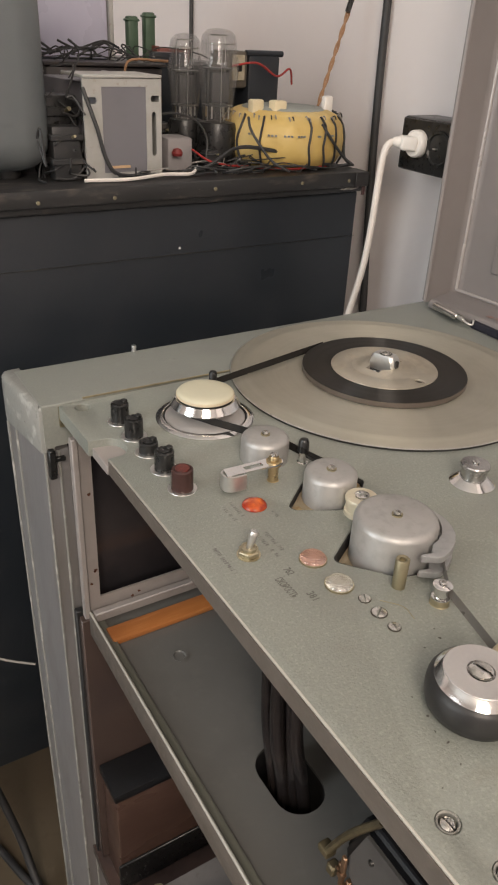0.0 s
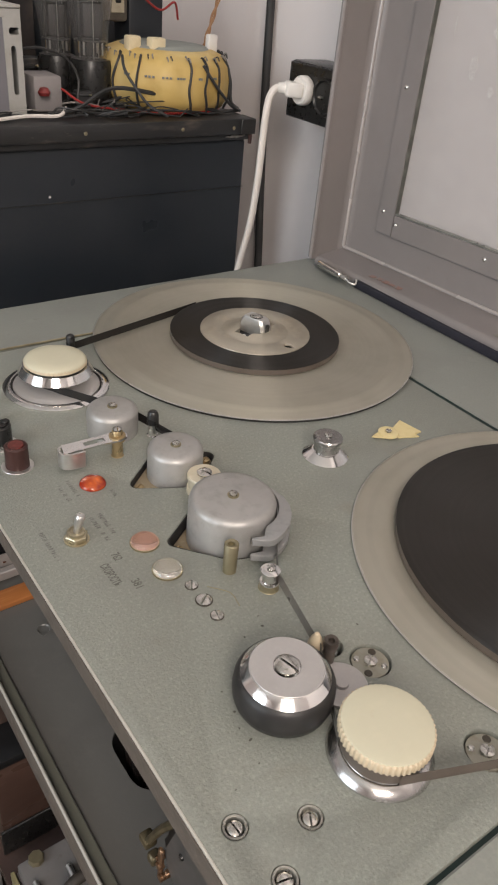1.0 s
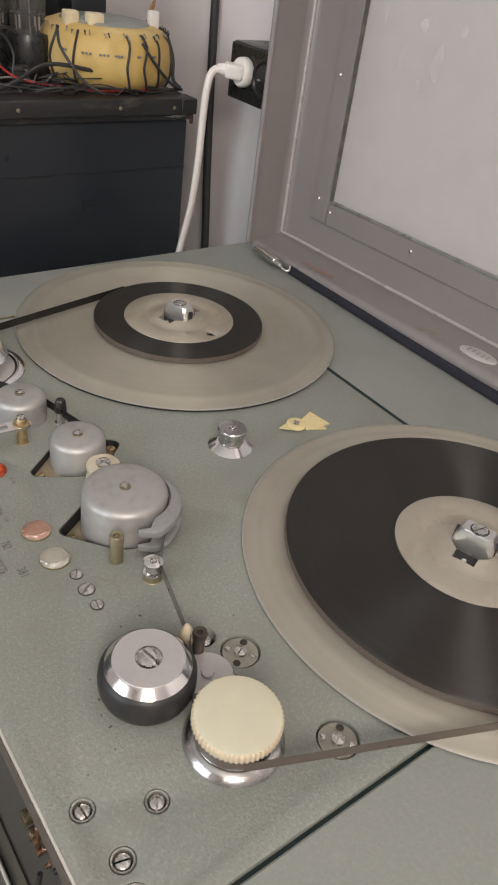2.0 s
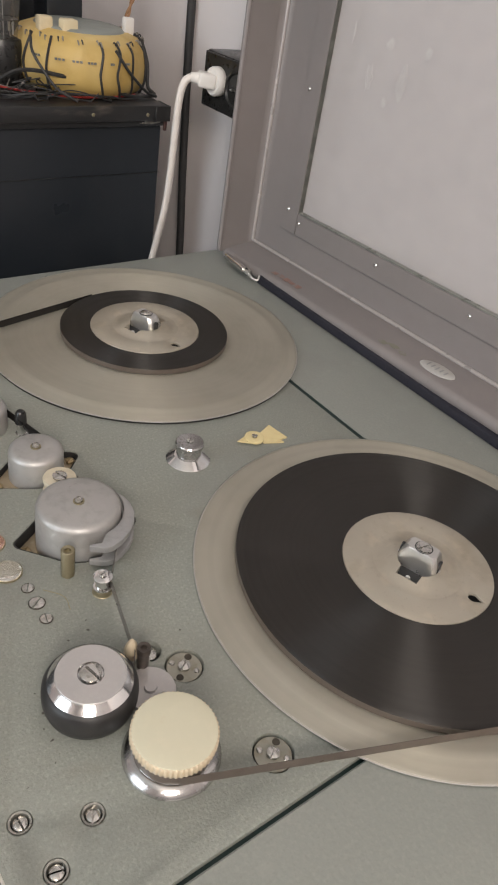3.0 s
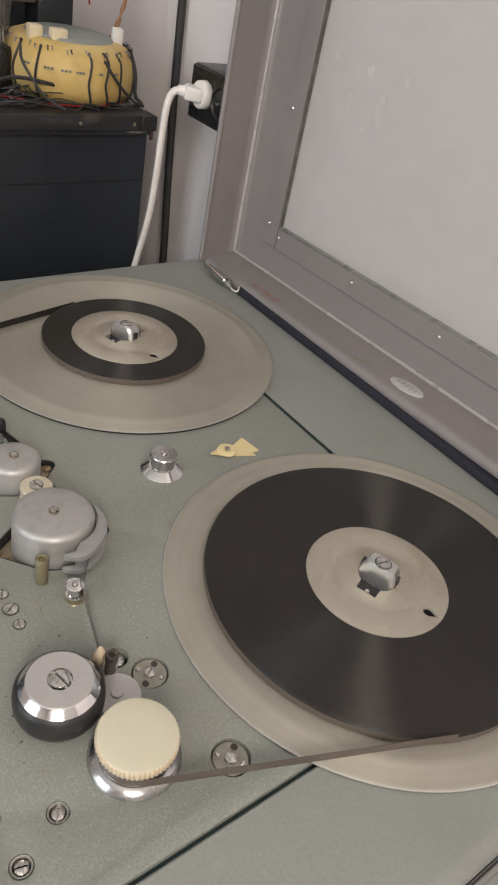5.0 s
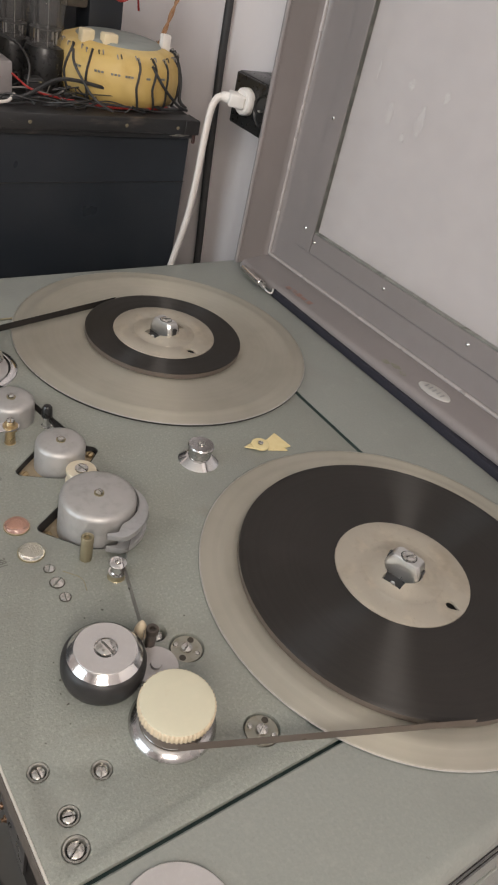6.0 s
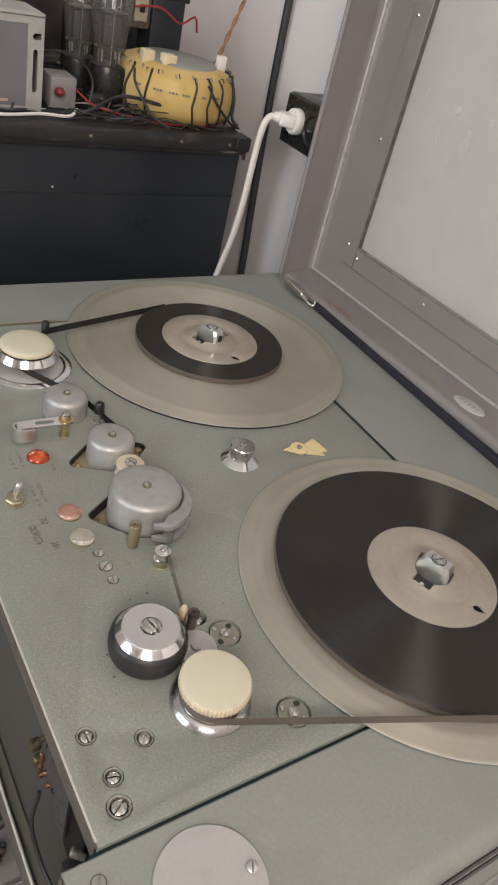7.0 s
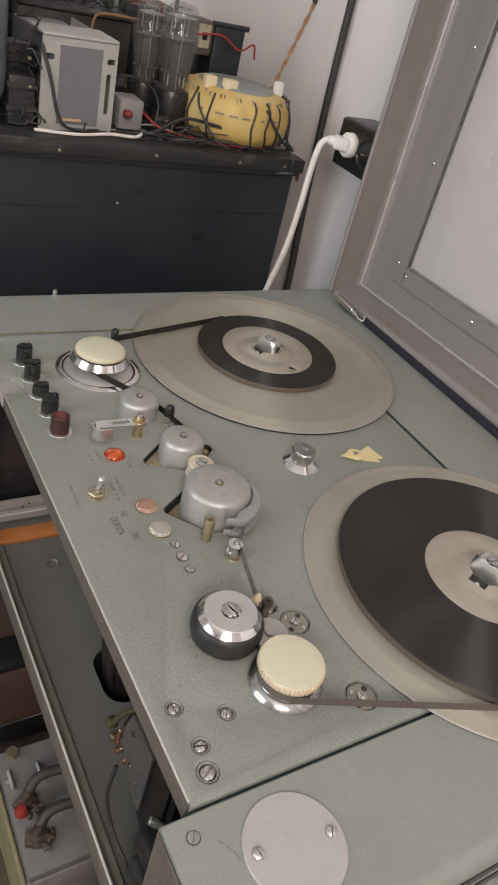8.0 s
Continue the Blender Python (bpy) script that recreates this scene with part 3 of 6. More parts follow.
cover = part("cover_plate", extrude_x([(0.151, 0.813), (0.149, 0.803), (0.124, 0.778), (0.112, 0.777), (0.110, 0.842), (0.142, 0.842)], 0.0178, 0.0196), mat("grey_relay_cover", (0.085, 0.082, 0.080), 0.35, 0.0, [(40, (0.055, 0.053, 0.052), 0.7, 0.5)]), relay, "dull grey cover plate")
for y, z in ((0.1360, 0.8300), (0.1330, 0.7990)):
    part("screw", turned(lathe([(0, 0.0012), (0.0014, 0.0010), (0.0018, 0), (0, 0)], segs=12), pose(0.0177, y, z, 0, -90, 0)), bakelite, cover)
part("contact_strip", join(rbox(0.0150, 0.0172, 0.1495, 0.1530, 0.7900, 0.8140, 0.0006, 1), cyl((0.0140, 0.1512, 0.8000), (0.0172, 0.1512, 0.8000), 0.0021, 12), cyl((0.0140, 0.1490, 0.7925), (0.0172, 0.1490, 0.7925), 0.0021, 12)), copper, relay, "tarnished copper contact strip")
part("bolt", cyl((0.0140, 0.0925, 0.8045), (0.0215, 0.0865, 0.802), 0.0030, 14, 0.0008), worn_ring, relay)
part("clamp", join(rbox(0.012, 0.026, 0.080, 0.100, 0.760, 0.780, 0.003), rbox(0.010, 0.022, 0.076, 0.098, 0.722, 0.750, 0.003)), rubber, relay)

# ---- tape recorder: platters, spindles ----
B, F = (0.2782, 0.4532), (0.2833, 0.1234)
ZB, ZF = 0.9036, 0.9026
for (cx, cy), z, r in ((B, ZB, 0.1379), (F, ZF, 0.1392)):
    o = (cx, cy, z)
    pl = part("platter", lathe([(0, 0), (r - 0.0180, 0), (r - 0.0155, 0.0007), (r - 0.0125, -0.0001), (r - 0.0030, -0.0006), (r - 0.0005, -0.0006), (r, -0.0009), (r, -0.0013), (r - 0.0010, -0.0015), (0.03, -0.0015), (0.03, D + 0.0001 - z), (0, D + 0.0001 - z)], o, 144), platter_metal, rec, "spun aluminium turntable platter", o)
    # black ring paints the shadow line under the platter's edge
    part("under_shade_ring", lathe([(0.032, -0.0016), (r - 0.0003, -0.0016), (r - 0.0006, D + 0.0003 - z), (0.032, D + 0.0003 - z)], o, 96), rubber, pl, "black ring standing in for the shade under the platter")
    # thin bright ring stands in for the edge highlight
    part("rim", lathe([(r - 0.0008, -0.00055), (r + 0.0001, -0.00085), (r + 0.0001, -0.00135), (r - 0.0008, -0.00145)], o, 144), satin, pl, "bright ring for the highlight along the rim")
    part("spindle", lathe([(0, 0.0040), (0.0215, 0.0040), (0.0215, 0.0002), (0, 0.0002)], o, 36), dark_void, pl)


def spindle_knob(cx, cy, angle, parent, top):
    """The chamfered metal locking block on a spindle, its long side turned by angle."""
    m = Matrix.Translation((cx, cy, 0)) @ Matrix.Rotation(radians(angle), 4, "Z")
    bm = bmesh.new()
    rings = []
    for dz, hx, hy, c in ((-0.020, 0.0128, 0.0066, 0.0016), (-0.0110, 0.0128, 0.0066, 0.0016), (-0.0060, 0.0124, 0.0066, 0.0016), (-0.0020, 0.0108, 0.0064, 0.0018), (0, 0.0094, 0.0058, 0.0018)):
        pts = [(hx, -hy + c), (hx, hy - c), (hx - c, hy), (-hx + c, hy), (-hx, hy - c), (-hx, -hy + c), (-hx + c, -hy), (hx - c, -hy)]
        rings.append([bm.verts.new((x, y, top + dz)) for x, y in pts])
    for a, b in zip(rings, rings[1:]):
        for i in range(8):
            bm.faces.new((a[i], a[(i + 1) % 8], b[(i + 1) % 8], b[i]))
    bm.faces.new(rings[0]), bm.faces.new(rings[-1])
    bmesh.ops.bevel(bm, geom=bm.edges[:], offset=0.0005, segments=2, affect="EDGES")
    k = part("spindle_knob", turned(bm, m), satin, parent, "chamfered bright metal spindle lock", sharp=22)
    for s in (1, -1):
        groove = join(rbox(s * 0.0128 - 0.0006, s * 0.0128 + 0.0006, -0.0026, 0.0026, top - 0.0180, top - 0.0062, 0.0005, 1), cyl((s * 0.0126 - 0.0007, 0, top - 0.0062), (s * 0.0126 + 0.0007, 0, top - 0.0062), 0.0026, 16))
        part("groove", turned(groove, m), rubber, k, "dark key groove")
        part("key", turned(cyl((s * 0.0120, 0, top - 0.0120), (s * 0.0142, 0, top - 0.0120), 0.0017, 12, 0.0004), m), satin, k)
    part("screw", slot_screw(cx, cy, top + 0.0004, 0.0048, angle + 62, 0.0006), screw_metal, k)
    part("ring", lathe([(0.0049, 0), (0.0054, 0.00025), (0.0058, 0)], (cx, cy, top - 0.00005), 24), rubber, k)


# ---- tape pancakes on the platters ----
def reel(c, zp, r_pack, turn, drop_at, label):
    ob = thing("tape_reel", (c[0], c[1], zp), label, "tape reel", "tape reels on the platters")
    o = (c[0], c[1], zp + 0.0004)
    steps = [(0.0478, 0.0050)]
    n = 9
    for i in range(n):
        r = 0.0478 + (r_pack - 0.0478) * (i + 0.5) / n
        steps.append((r, 0.0050 + 0.0001 * (i % 3)))
    pack = lathe([(0.0478, 0.0002)] + steps + [(r_pack - 0.0005, 0.0052), (r_pack, 0.0048), (r_pack, 0.0004), (r_pack - 0.0004, 0.0)], o, 128)
    tp = part("tape_pack", pack, tape_flat, ob, "wound dark brown magnetic tape", o)
    tp.data.materials.append(tape_side)
    for p in tp.data.polygons:
        if abs(p.normal.z) < 0.7 and (Vector(p.center).xy.length > r_pack - 0.001):
            p.material_index = 1
    # hub disc: a flat ring with a drop-shaped hole, and a domed middle with two square openings beside the lock
    def rot(pts, angle):
        ca, sa = math.cos(radians(angle)), math.sin(radians(angle))
        return [(c[0] + x * ca - y * sa, c[1] + x * sa + y * ca) for x, y in pts]
    drop = [(0.0382 + 0.0034 * math.cos(radians(a)), 0.0034 * math.sin(radians(a))) for a in range(50, 311, 26)] + [(0.0450, 0.0010)]
    flat = plate(circle(c[0], c[1], 0.0476, 90), [circle(c[0], c[1], 0.0270, 72), rot(drop, drop_at)], zp + 0.0040, zp + 0.0060, 0.0005)
    dome = bmesh.new()
    rows = []
    for i in range(72):
        a = radians(5 * i)
        ca, sa = abs(math.cos(a)) + 1e-6, abs(math.sin(a)) + 1e-6
        r0 = max(0.0136, min(0.0190 / ca, 0.0070 / sa))
        row = []
        for k in range(7):
            r = r0 + (0.0288 - r0) * k / 6
            q = max(0.0, min(1.0, (0.0270 - r) / 0.012))
            row.append((r, 0.00608 + 0.0026 * q * q * (3 - 2 * q)))
        (x, y), = rot([(math.cos(a), math.sin(a))], turn)
        d = Vector((x - c[0], y - c[1]))
        rows.append([dome.verts.new((c[0] + d.x * r, c[1] + d.y * r, zp + z)) for r, z in row] + [dome.verts.new((c[0] + d.x * r0, c[1] + d.y * r0, zp + 0.0040))])
    for i in range(72):
        p, q = rows[i], rows[(i + 1) % 72]
        for k in range(6):
            dome.faces.new((p[k], p[k + 1], q[k + 1], q[k]))
        dome.faces.new((p[7], p[0], q[0], q[7]))
    hub = part("hub", flat, hub_metal, ob, "dull steel hub disc with a drop-shaped hole", o)
    part("boss", dome, hub_metal, hub, "domed middle of the hub", o)
    part("core", lathe([(0.0470, 0), (0.0470, 0.0012), (0.0225, 0.0012), (0.0225, 0.0), (0.0470, 0)], o, 48), dark_void, ob)
    return ob


reel(B, ZB, 0.0733, 15, -79, "small pancake of brown tape on a steel hub")
reel(F, ZF, 0.1138, 19, -75, "large pancake of dark brown tape on a steel hub")
for (cx, cy), z, a in ((B, ZB, -75), (F, ZF, -71)):
    hold = [o_ for o_ in rec.children if o_.name.startswith("platter") and (Vector(o_.location).xy - Vector((cx, cy))).length < 0.01][0]
    spindle_knob(cx, cy, a, rec, 0.9222)
    for s in (1, -1):
        u = radians(a + 90)
        part("rivet", lathe([(0, 0.0022), (0.0014, 0.0018), (0.0020, 0), (0, 0)], (cx + s * 0.0150 * math.cos(u), cy + s * 0.0150 * math.sin(u), z + 0.0040), 14), satin, hold)

# ---- tape recorder: rollers, head cans, controls ----
CAN1 = (0.1049, 0.3784, 0.0172)


def can(name, x, y, r, z, angle, label):
    c = part(name, lathe([(0, z), (r - 0.0042, z), (r - 0.0022, z - 0.0006), (r - 0.0007, z - 0.0020), (r, z - 0.0042), (r + 0.0003, D - 0.010 - D + 0.890), (0, 0.880)], (x, y, 0), 64), cast_alu, rec, label, (x, y, 0))
    part("washer", lathe([(0.0034, 0), (0.0034, 0.0008), (0, 0.0008)], (x, y, z - 0.0001), 20), old_brass, c)
    part("screw", slot_screw(x, y, z + 0.0014, 0.0024, angle, 0.0010), screw_metal, c)
    return c


can("head_can", CAN1[0], CAN1[1], CAN1[2], 0.9190, 20, "round matt aluminium head cover")
can("head_can", CAN2[0], CAN2[1], CAN2[2], 0.9182, 70, "round matt aluminium head cover")
can("head_can", CAN3[0], CAN3[1], CAN3[2], 0.9232, 100, "large round matt aluminium head cover")
for op, zz in ((open2, D - 0.0050), (open3, D - 0.0085)):
    part("base_plate", plate([(0.95 * (x - sum(q[0] for q in op) / len(op)) + sum(q[0] for q in op) / len(op), 0.95 * (y - sum(q[1] for q in op) / len(op)) + sum(q[1] for q in op) / len(op)) for x, y in op], [], zz - 0.0015, zz), base_brass, rec, "yellowed brass base plate in a dark recess")
for op in (open2, open3):
    mx, my = sum(q[0] for q in op) / len(op), sum(q[1] for q in op) / len(op)
    ring = [[(mx + k * (x - mx), my + k * (y - my)) for x, y in op] for k in (0.994, 0.974)]
    # black ring puts the recess shade into the wall of the opening
    part("recess_shade_ring", plate(ring[0], [ring[1]], D - 0.0120, D - 0.0007), dark_void, rec, "black ring for the shade at the recess edge")
for x, y, zz in ((0.0925, 0.3167, D - 0.0050), (0.1447, 0.3223, D - 0.0050), (0.0862, 0.2582, D - 0.0085), (0.1477, 0.2483, D - 0.0085)):
    part("screw", slot_screw(x, y, zz + 0.0012, 0.0029, 30, 0.0014), brass, rec)


def arc_band(cx, cy, r0, r1, a0, a1, z0, z1, n=20):
    pts = circle(cx, cy, r1, n, a0, a1) + circle(cx, cy, r0, n, a0, a1)[::-1]
    return plate(pts, [], z0, z1, 0.0004)


def fin(z0, z1, grow):
    """A curved fin that widens towards its pointed end."""
    cx, cy = CAN3[0], CAN3[1]
    out_ = [(cx + (r + grow) * math.cos(radians(a)), cy + (r + grow) * math.sin(radians(a))) for a, r in ((8, 0.0272), (-4, 0.0290), (-18, 0.0312), (-32, 0.0330), (-46, 0.0345), (-60, 0.0358), (-74, 0.0370), (-86, 0.0380))]
    tip = [(cx - 0.0012, cy - 0.0372), (cx - 0.0085, cy - 0.0320), (cx - 0.0080, cy - 0.0305), (cx - 0.0010, cy - 0.0322), (cx + 0.0020, cy - 0.0290)]
    inner = [(cx + 0.0268 * math.cos(radians(a)), cy + 0.0268 * math.sin(radians(a))) for a in range(-80, 9, 11)]
    return plate(out_ + tip + inner, [], z0, z1, 0.0005)


gate = part("head_gate", fin(0.9136, 0.9178, 0.0), shield_alu, rec, "cast metal head gate with two curved fins")
part("fin", fin(0.9030, 0.9068, 0.0), shield_alu, gate)
part("gate_back", arc_band(CAN3[0], CAN3[1], 0.0260, 0.0300, -58, 20, 0.8985, 0.9133), shield_alu, gate)
part("gate_pin", lathe([(0, 0.004), (0.0022, 0.0035), (0.0024, 0), (0, 0)], (0.1515, 0.2560, D), 12), rubber, gate)
part("stud", lathe([(0, 0.0170), (0.0020, 0.0170), (0.0020, 0.0188), (0.0036, 0.0193), (0.0040, 0.0188), (0.0038, 0), (0, 0)], (0.0970, 0.2235, D), 24), old_brass, rec, "hollow dull brass stud")
g = part("tape_guide", lathe([(0, 0.0046), (0.0052, 0.0042), (0.0052, 0.0004), (0.0056, 0), (0, 0)], (0.1078, 0.2022, D), 24), old_brass, rec, "small flanged chrome tape guide")
part("spool", lathe([(0, 0.0134), (0.0022, 0.0134), (0.0046, 0.0132), (0.0054, 0.0126), (0.0052, 0.0116), (0.0040, 0.0112), (0.0040, 0.0052), (0.0052, 0.0048), (0.0052, 0.0043), (0, 0.0043)], (0.1078, 0.2022, D), 28), chrome, g)
part("screw", slot_screw(0.1078, 0.2022, D + 0.0140, 0.0020, 10, 0.0008), screw_metal, g)
i2 = part("guide_roller", lathe([(0, 0.0128), (0.0060, 0.0128), (0.0102, 0.0126), (0.0107, 0.0116), (0.0105, 0.0100), (0.0098, 0.0094), (0.0098, 0.0034), (0.0105, 0.0030), (0.0106, 0), (0, 0)], (0.1230, 0.2908, D), 36), mat("pale_brass_roller", (0.74, 0.67, 0.52), 0.4, 0.4, [(90, (0.56, 0.48, 0.34), 0.5, 0.5)]), rec, "pale brass guide roller")
part("screw", slot_screw(0.1230, 0.2908, D + 0.0136, 0.0046, 115, 0.0010), screw_metal, i2)

# tension roller with a cream cap and a wide chrome dish
RL = (0.0962, 0.4525)
dish = part("tension_roller", lathe([(0.0384, 0), (0.0386, 0.0010), (0.0378, 0.0016), (0.0334, 0.0030), (0.0329, 0.0028), (0.0327, 0.0), (0.0384, 0)], (*RL, D), 80), chrome, rec, "tension roller with a cream cap over a chrome dish", (*RL, D))
# black ring darkens the gap between dish and cone as painted shade
part("gap_ring", lathe([(0.0327, 0.0003), (0.0312, 0.0003), (0.0312, 0.0008), (0.0327, 0.0008)], (*RL, D), 64), rubber, dish)
part("cone", lathe([(0.0313, 0.0004), (0.0314, 0.0018), (0.0300, 0.0026), (0.0180, 0.0042), (0.0152, 0.0046), (0.0150, 0.0108), (0, 0.0108)], (*RL, D), 72), disc_alu, dish, "spun metal cone", (*RL, D))
part("flange", lathe([(0, 0.0106), (0.0190, 0.0106), (0.0258, 0.0116), (0.0270, 0.0124), (0.0271, 0.0130), (0.0236, 0.0184), (0, 0.0186)], (*RL, D), 64), chrome, dish, "", (*RL, D))
# black ring paints the shadow under the cream cap
part("shadow_ring", lathe([(0, 0.0186), (0.0216, 0.0186), (0.0216, 0.0195), (0, 0.0195)], (*RL, D), 48), rubber, dish)
part("cap", lathe([(0, 0.0244), (0.0143, 0.0243), (0.0196, 0.0238), (0.0216, 0.0229), (0.0223, 0.0218), (0.0220, 0.0195), (0, 0.0195)], (*RL, D), 72), cream, dish, "round cream plastic cap")
part("rim", lathe([(0.0216, 0.0195), (0.0226, 0.0197), (0.0227, 0.0212), (0.0221, 0.0222), (0.0216, 0.0219)], (*RL, D), 240, lambda i, z: 1.0 if i % 4 < 2 else 0.986), cream_edge, dish, "yellowed milled rim")

# drive roller with a milled cream knob
RR = (0.0903, 0.0988)
cone = part("guide_drum", lathe([(0, 0.0), (0.0229, 0.0), (0.0233, 0.0006), (0.0232, 0.0012), (0.0196, 0.0048), (0.0182, 0.0050), (0.0178, 0.0056), (0.0178, 0.0133), (0, 0.0133)], (*RR, D), 64), spun_chrome, rec, "tape drum with a milled cream knob", (*RR, D))
part("band", lathe([(0.0179, 0.0058), (0.0184, 0.0060), (0.0184, 0.0124), (0.0179, 0.0126)], (*RR, D), 64), tape_side, cone)
mill = lambda i, z: 1.0 if (i % 4) < 2 else 0.972
part("cap", lathe([(0, 0.0134), (0.0186, 0.0134), (0.0200, 0.0136), (0.0204, 0.0141), (0.0204, 0.0186), (0.0199, 0.0192), (0.0190, 0.0195)], (*RR, D), 216, mill), cream_edge, cone, "milled edge of the cream knob")
part("cap_top", lathe([(0.0196, 0.0188), (0.0194, 0.0196), (0.0184, 0.0199), (0.010, 0.0202), (0, 0.0203)], (*RR, D), 72), cream, cone)

# pinch roller
PW = (0.0702, 0.1417)
pin = part("pinch_roller", lathe([(0, 0.0015), (0.0195, 0.0015), (0.0218, 0.0035), (0.0228, 0.0070), (0.0230, 0.0110), (0.0226, 0.0152), (0.0208, 0.0184), (0.0190, 0.0193), (0, 0.0193)], (*PW, D), 72), rubber, rec, "black rubber pinch roller with a chrome cap", (*PW, D))
part("cap", lathe([(0.0201, 0.0178), (0.0202, 0.0188), (0.0198, 0.0192), (0.0170, 0.0227), (0.0165, 0.0230), (0.0062, 0.0230), (0.0058, 0.0226), (0, 0.0226)], (*PW, D), 64), chrome, pin, "bright chrome cap")
part("face", lathe([(0.0166, 0.0229), (0.0163, 0.02325), (0.0064, 0.02325)], (*PW, D), 64), disc_alu, pin, "satin cap face", (*PW, D))
part("screw", slot_screw(*PW, D + 0.0232, 0.0054, 105, 0.0018), screw_metal, pin)
lev = part("lift_lever", lathe([(0, 0.0150), (0.0012, 0.0146), (0.0026, 0.0120), (0.0038, 0.0080), (0.0041, 0.0050), (0.0038, 0.0030), (0, 0.0030)], (0.0995, 0.1545, D), 24), cream_edge, rec, "small ivory plastic lever tip")
part("shaft", lathe([(0, 0.0030), (0.0030, 0.0030), (0.0030, 0.0), (0, 0)], (0.0995, 0.1545, D), 16), satin, lev)
part("capstan", lathe([(0, 0.0128), (0.0018, 0.0128), (0.0018, 0.0146), (0.0034, 0.0150), (0.0038, 0.0138), (0.0036, 0.0108), (0.0030, 0.0100), (0.0030, 0.0), (0, 0.0)], (0.1026, 0.1478, D), 24), mat("dark_bronze_post", (0.10, 0.085, 0.075), 0.4, 0.6, [(120, (0.16, 0.13, 0.11), 0.6, 0.5)]), rec, "dark bronze capstan post")
part("disc", lathe([(0, 0.0026), (0.0030, 0.0026), (0.0034, 0.0012), (0.0126, 0.0012), (0.0130, 0.0), (0, 0)], (0.0990, 0.1335, D), 40), disc_alu, rec, "pale round metal disc")
part("screw", slot_screw(0.1108, 0.1547, D - 0.004, 0.0042, 60, 0.0014), screw_metal, rec)

# pulley post
pu = part("pulley", lathe([(0, 0.0), (0.0155, 0.0), (0.0157, 0.0005), (0.0102, 0.0046), (0.0094, 0.0050), (0, 0.0050)], (0.2170, 0.2843, D), 48), chrome, rec, "chrome pulley post on a flared foot")
part("drum", lathe([(0, 0.0050), (0.0088, 0.0050), (0.0088, 0.0120), (0.0100, 0.0124), (0.0102, 0.0146), (0.0095, 0.0155), (0.0035, 0.0157), (0, 0.0157)], (0.2170, 0.2843, D), 48), spun_chrome, pu)
part("screw", slot_screw(0.2170, 0.2843, D + 0.0161, 0.0024, 40, 0.0010), screw_metal, pu)

# screws of the deck
socket_brown = mat("dark_brown_socket", (0.05, 0.042, 0.032), 0.5, 0.0, [(200, (0.10, 0.085, 0.06), 0.6, 0.5)])
for x, y, r, a in SUNK:
    s = part("sunk_screw", slot_screw(x, y, D - 0.0022, r * 0.62, a, 0.0018), screw_metal, rec, "slotted nickel screw in a sunk hole")
for (x, y, r, a), s in zip(SUNK, [o for o in rec.children if o.name.startswith("sunk_screw")]):
    part("bevel", lathe([(r * 0.97, -0.0004), (r * 0.93, 0.0001), (r * 0.80, -0.0001), (r * 0.74, -0.0010), (r * 0.72, -0.0040), (r * 0.97, -0.0040)], (x, y, D), 32), worn_ring, s, "worn dark rim")
    part("seat", lathe([(0, -0.0052), (r * 0.98, -0.0052), (r * 0.98, -0.0060), (0, -0.0060)], (x, y, D), 24), rubber, s)
for x, y, r, a in ((0.0733, 0.2238, 0.0040, 60), (0.0733, 0.2115, 0.0051, 35), (0.0733, 0.1992, 0.0040, 80), (0.0000, 0.0365, 0.0040, 60)):
    s = part("flush_screw", slot_screw(x, y, D + 0.0003, r * 0.80, a, 0.0008), screw_metal if x > 0.01 else frame_paint, rec)
    part("ring", lathe([(r * 0.92, 0.0), (r * 0.92, 0.0002), (r * 0.81, 0.0002), (r * 0.81, 0.0)], (x, y, D + 0.0001), 24), socket_brown, s)
for x, y, r in DISCS:
    d = part("cover_disc", lathe([(0, -0.0016), (r * 0.90, -0.0016), (r * 0.92, -0.0022), (r * 0.92, -0.0060), (0, -0.0060)], (x, y, D), 32), mat("stained_nickel_disc", (0.36, 0.35, 0.295), 0.4, 0.5, [(160, (0.28, 0.25, 0.18), 0.8, 0.52)]), rec, "small nickel disc with a slotted screw")
    part("screw", slot_screw(x, y, D - 0.0004, 0.0032, 30, 0.0012), screw_metal, d)
    for k in range(4):
        a = radians(40 + 90 * k)
        px, py = x + 0.0068 * math.cos(a), y + 0.0068 * math.sin(a)
        if k % 2:
            part("rivet", lathe([(0, 0.0010), (0.0012, 0.0007), (0.0017, 0), (0, 0)], (px, py, D - 0.0016), 14), screw_metal, d)
        else:
            part("socket", lathe([(0, 0.0003), (0.0018, 0.0003), (0.0020, 0), (0, 0)], (px, py, D - 0.0016), 14), socket_brown, d)

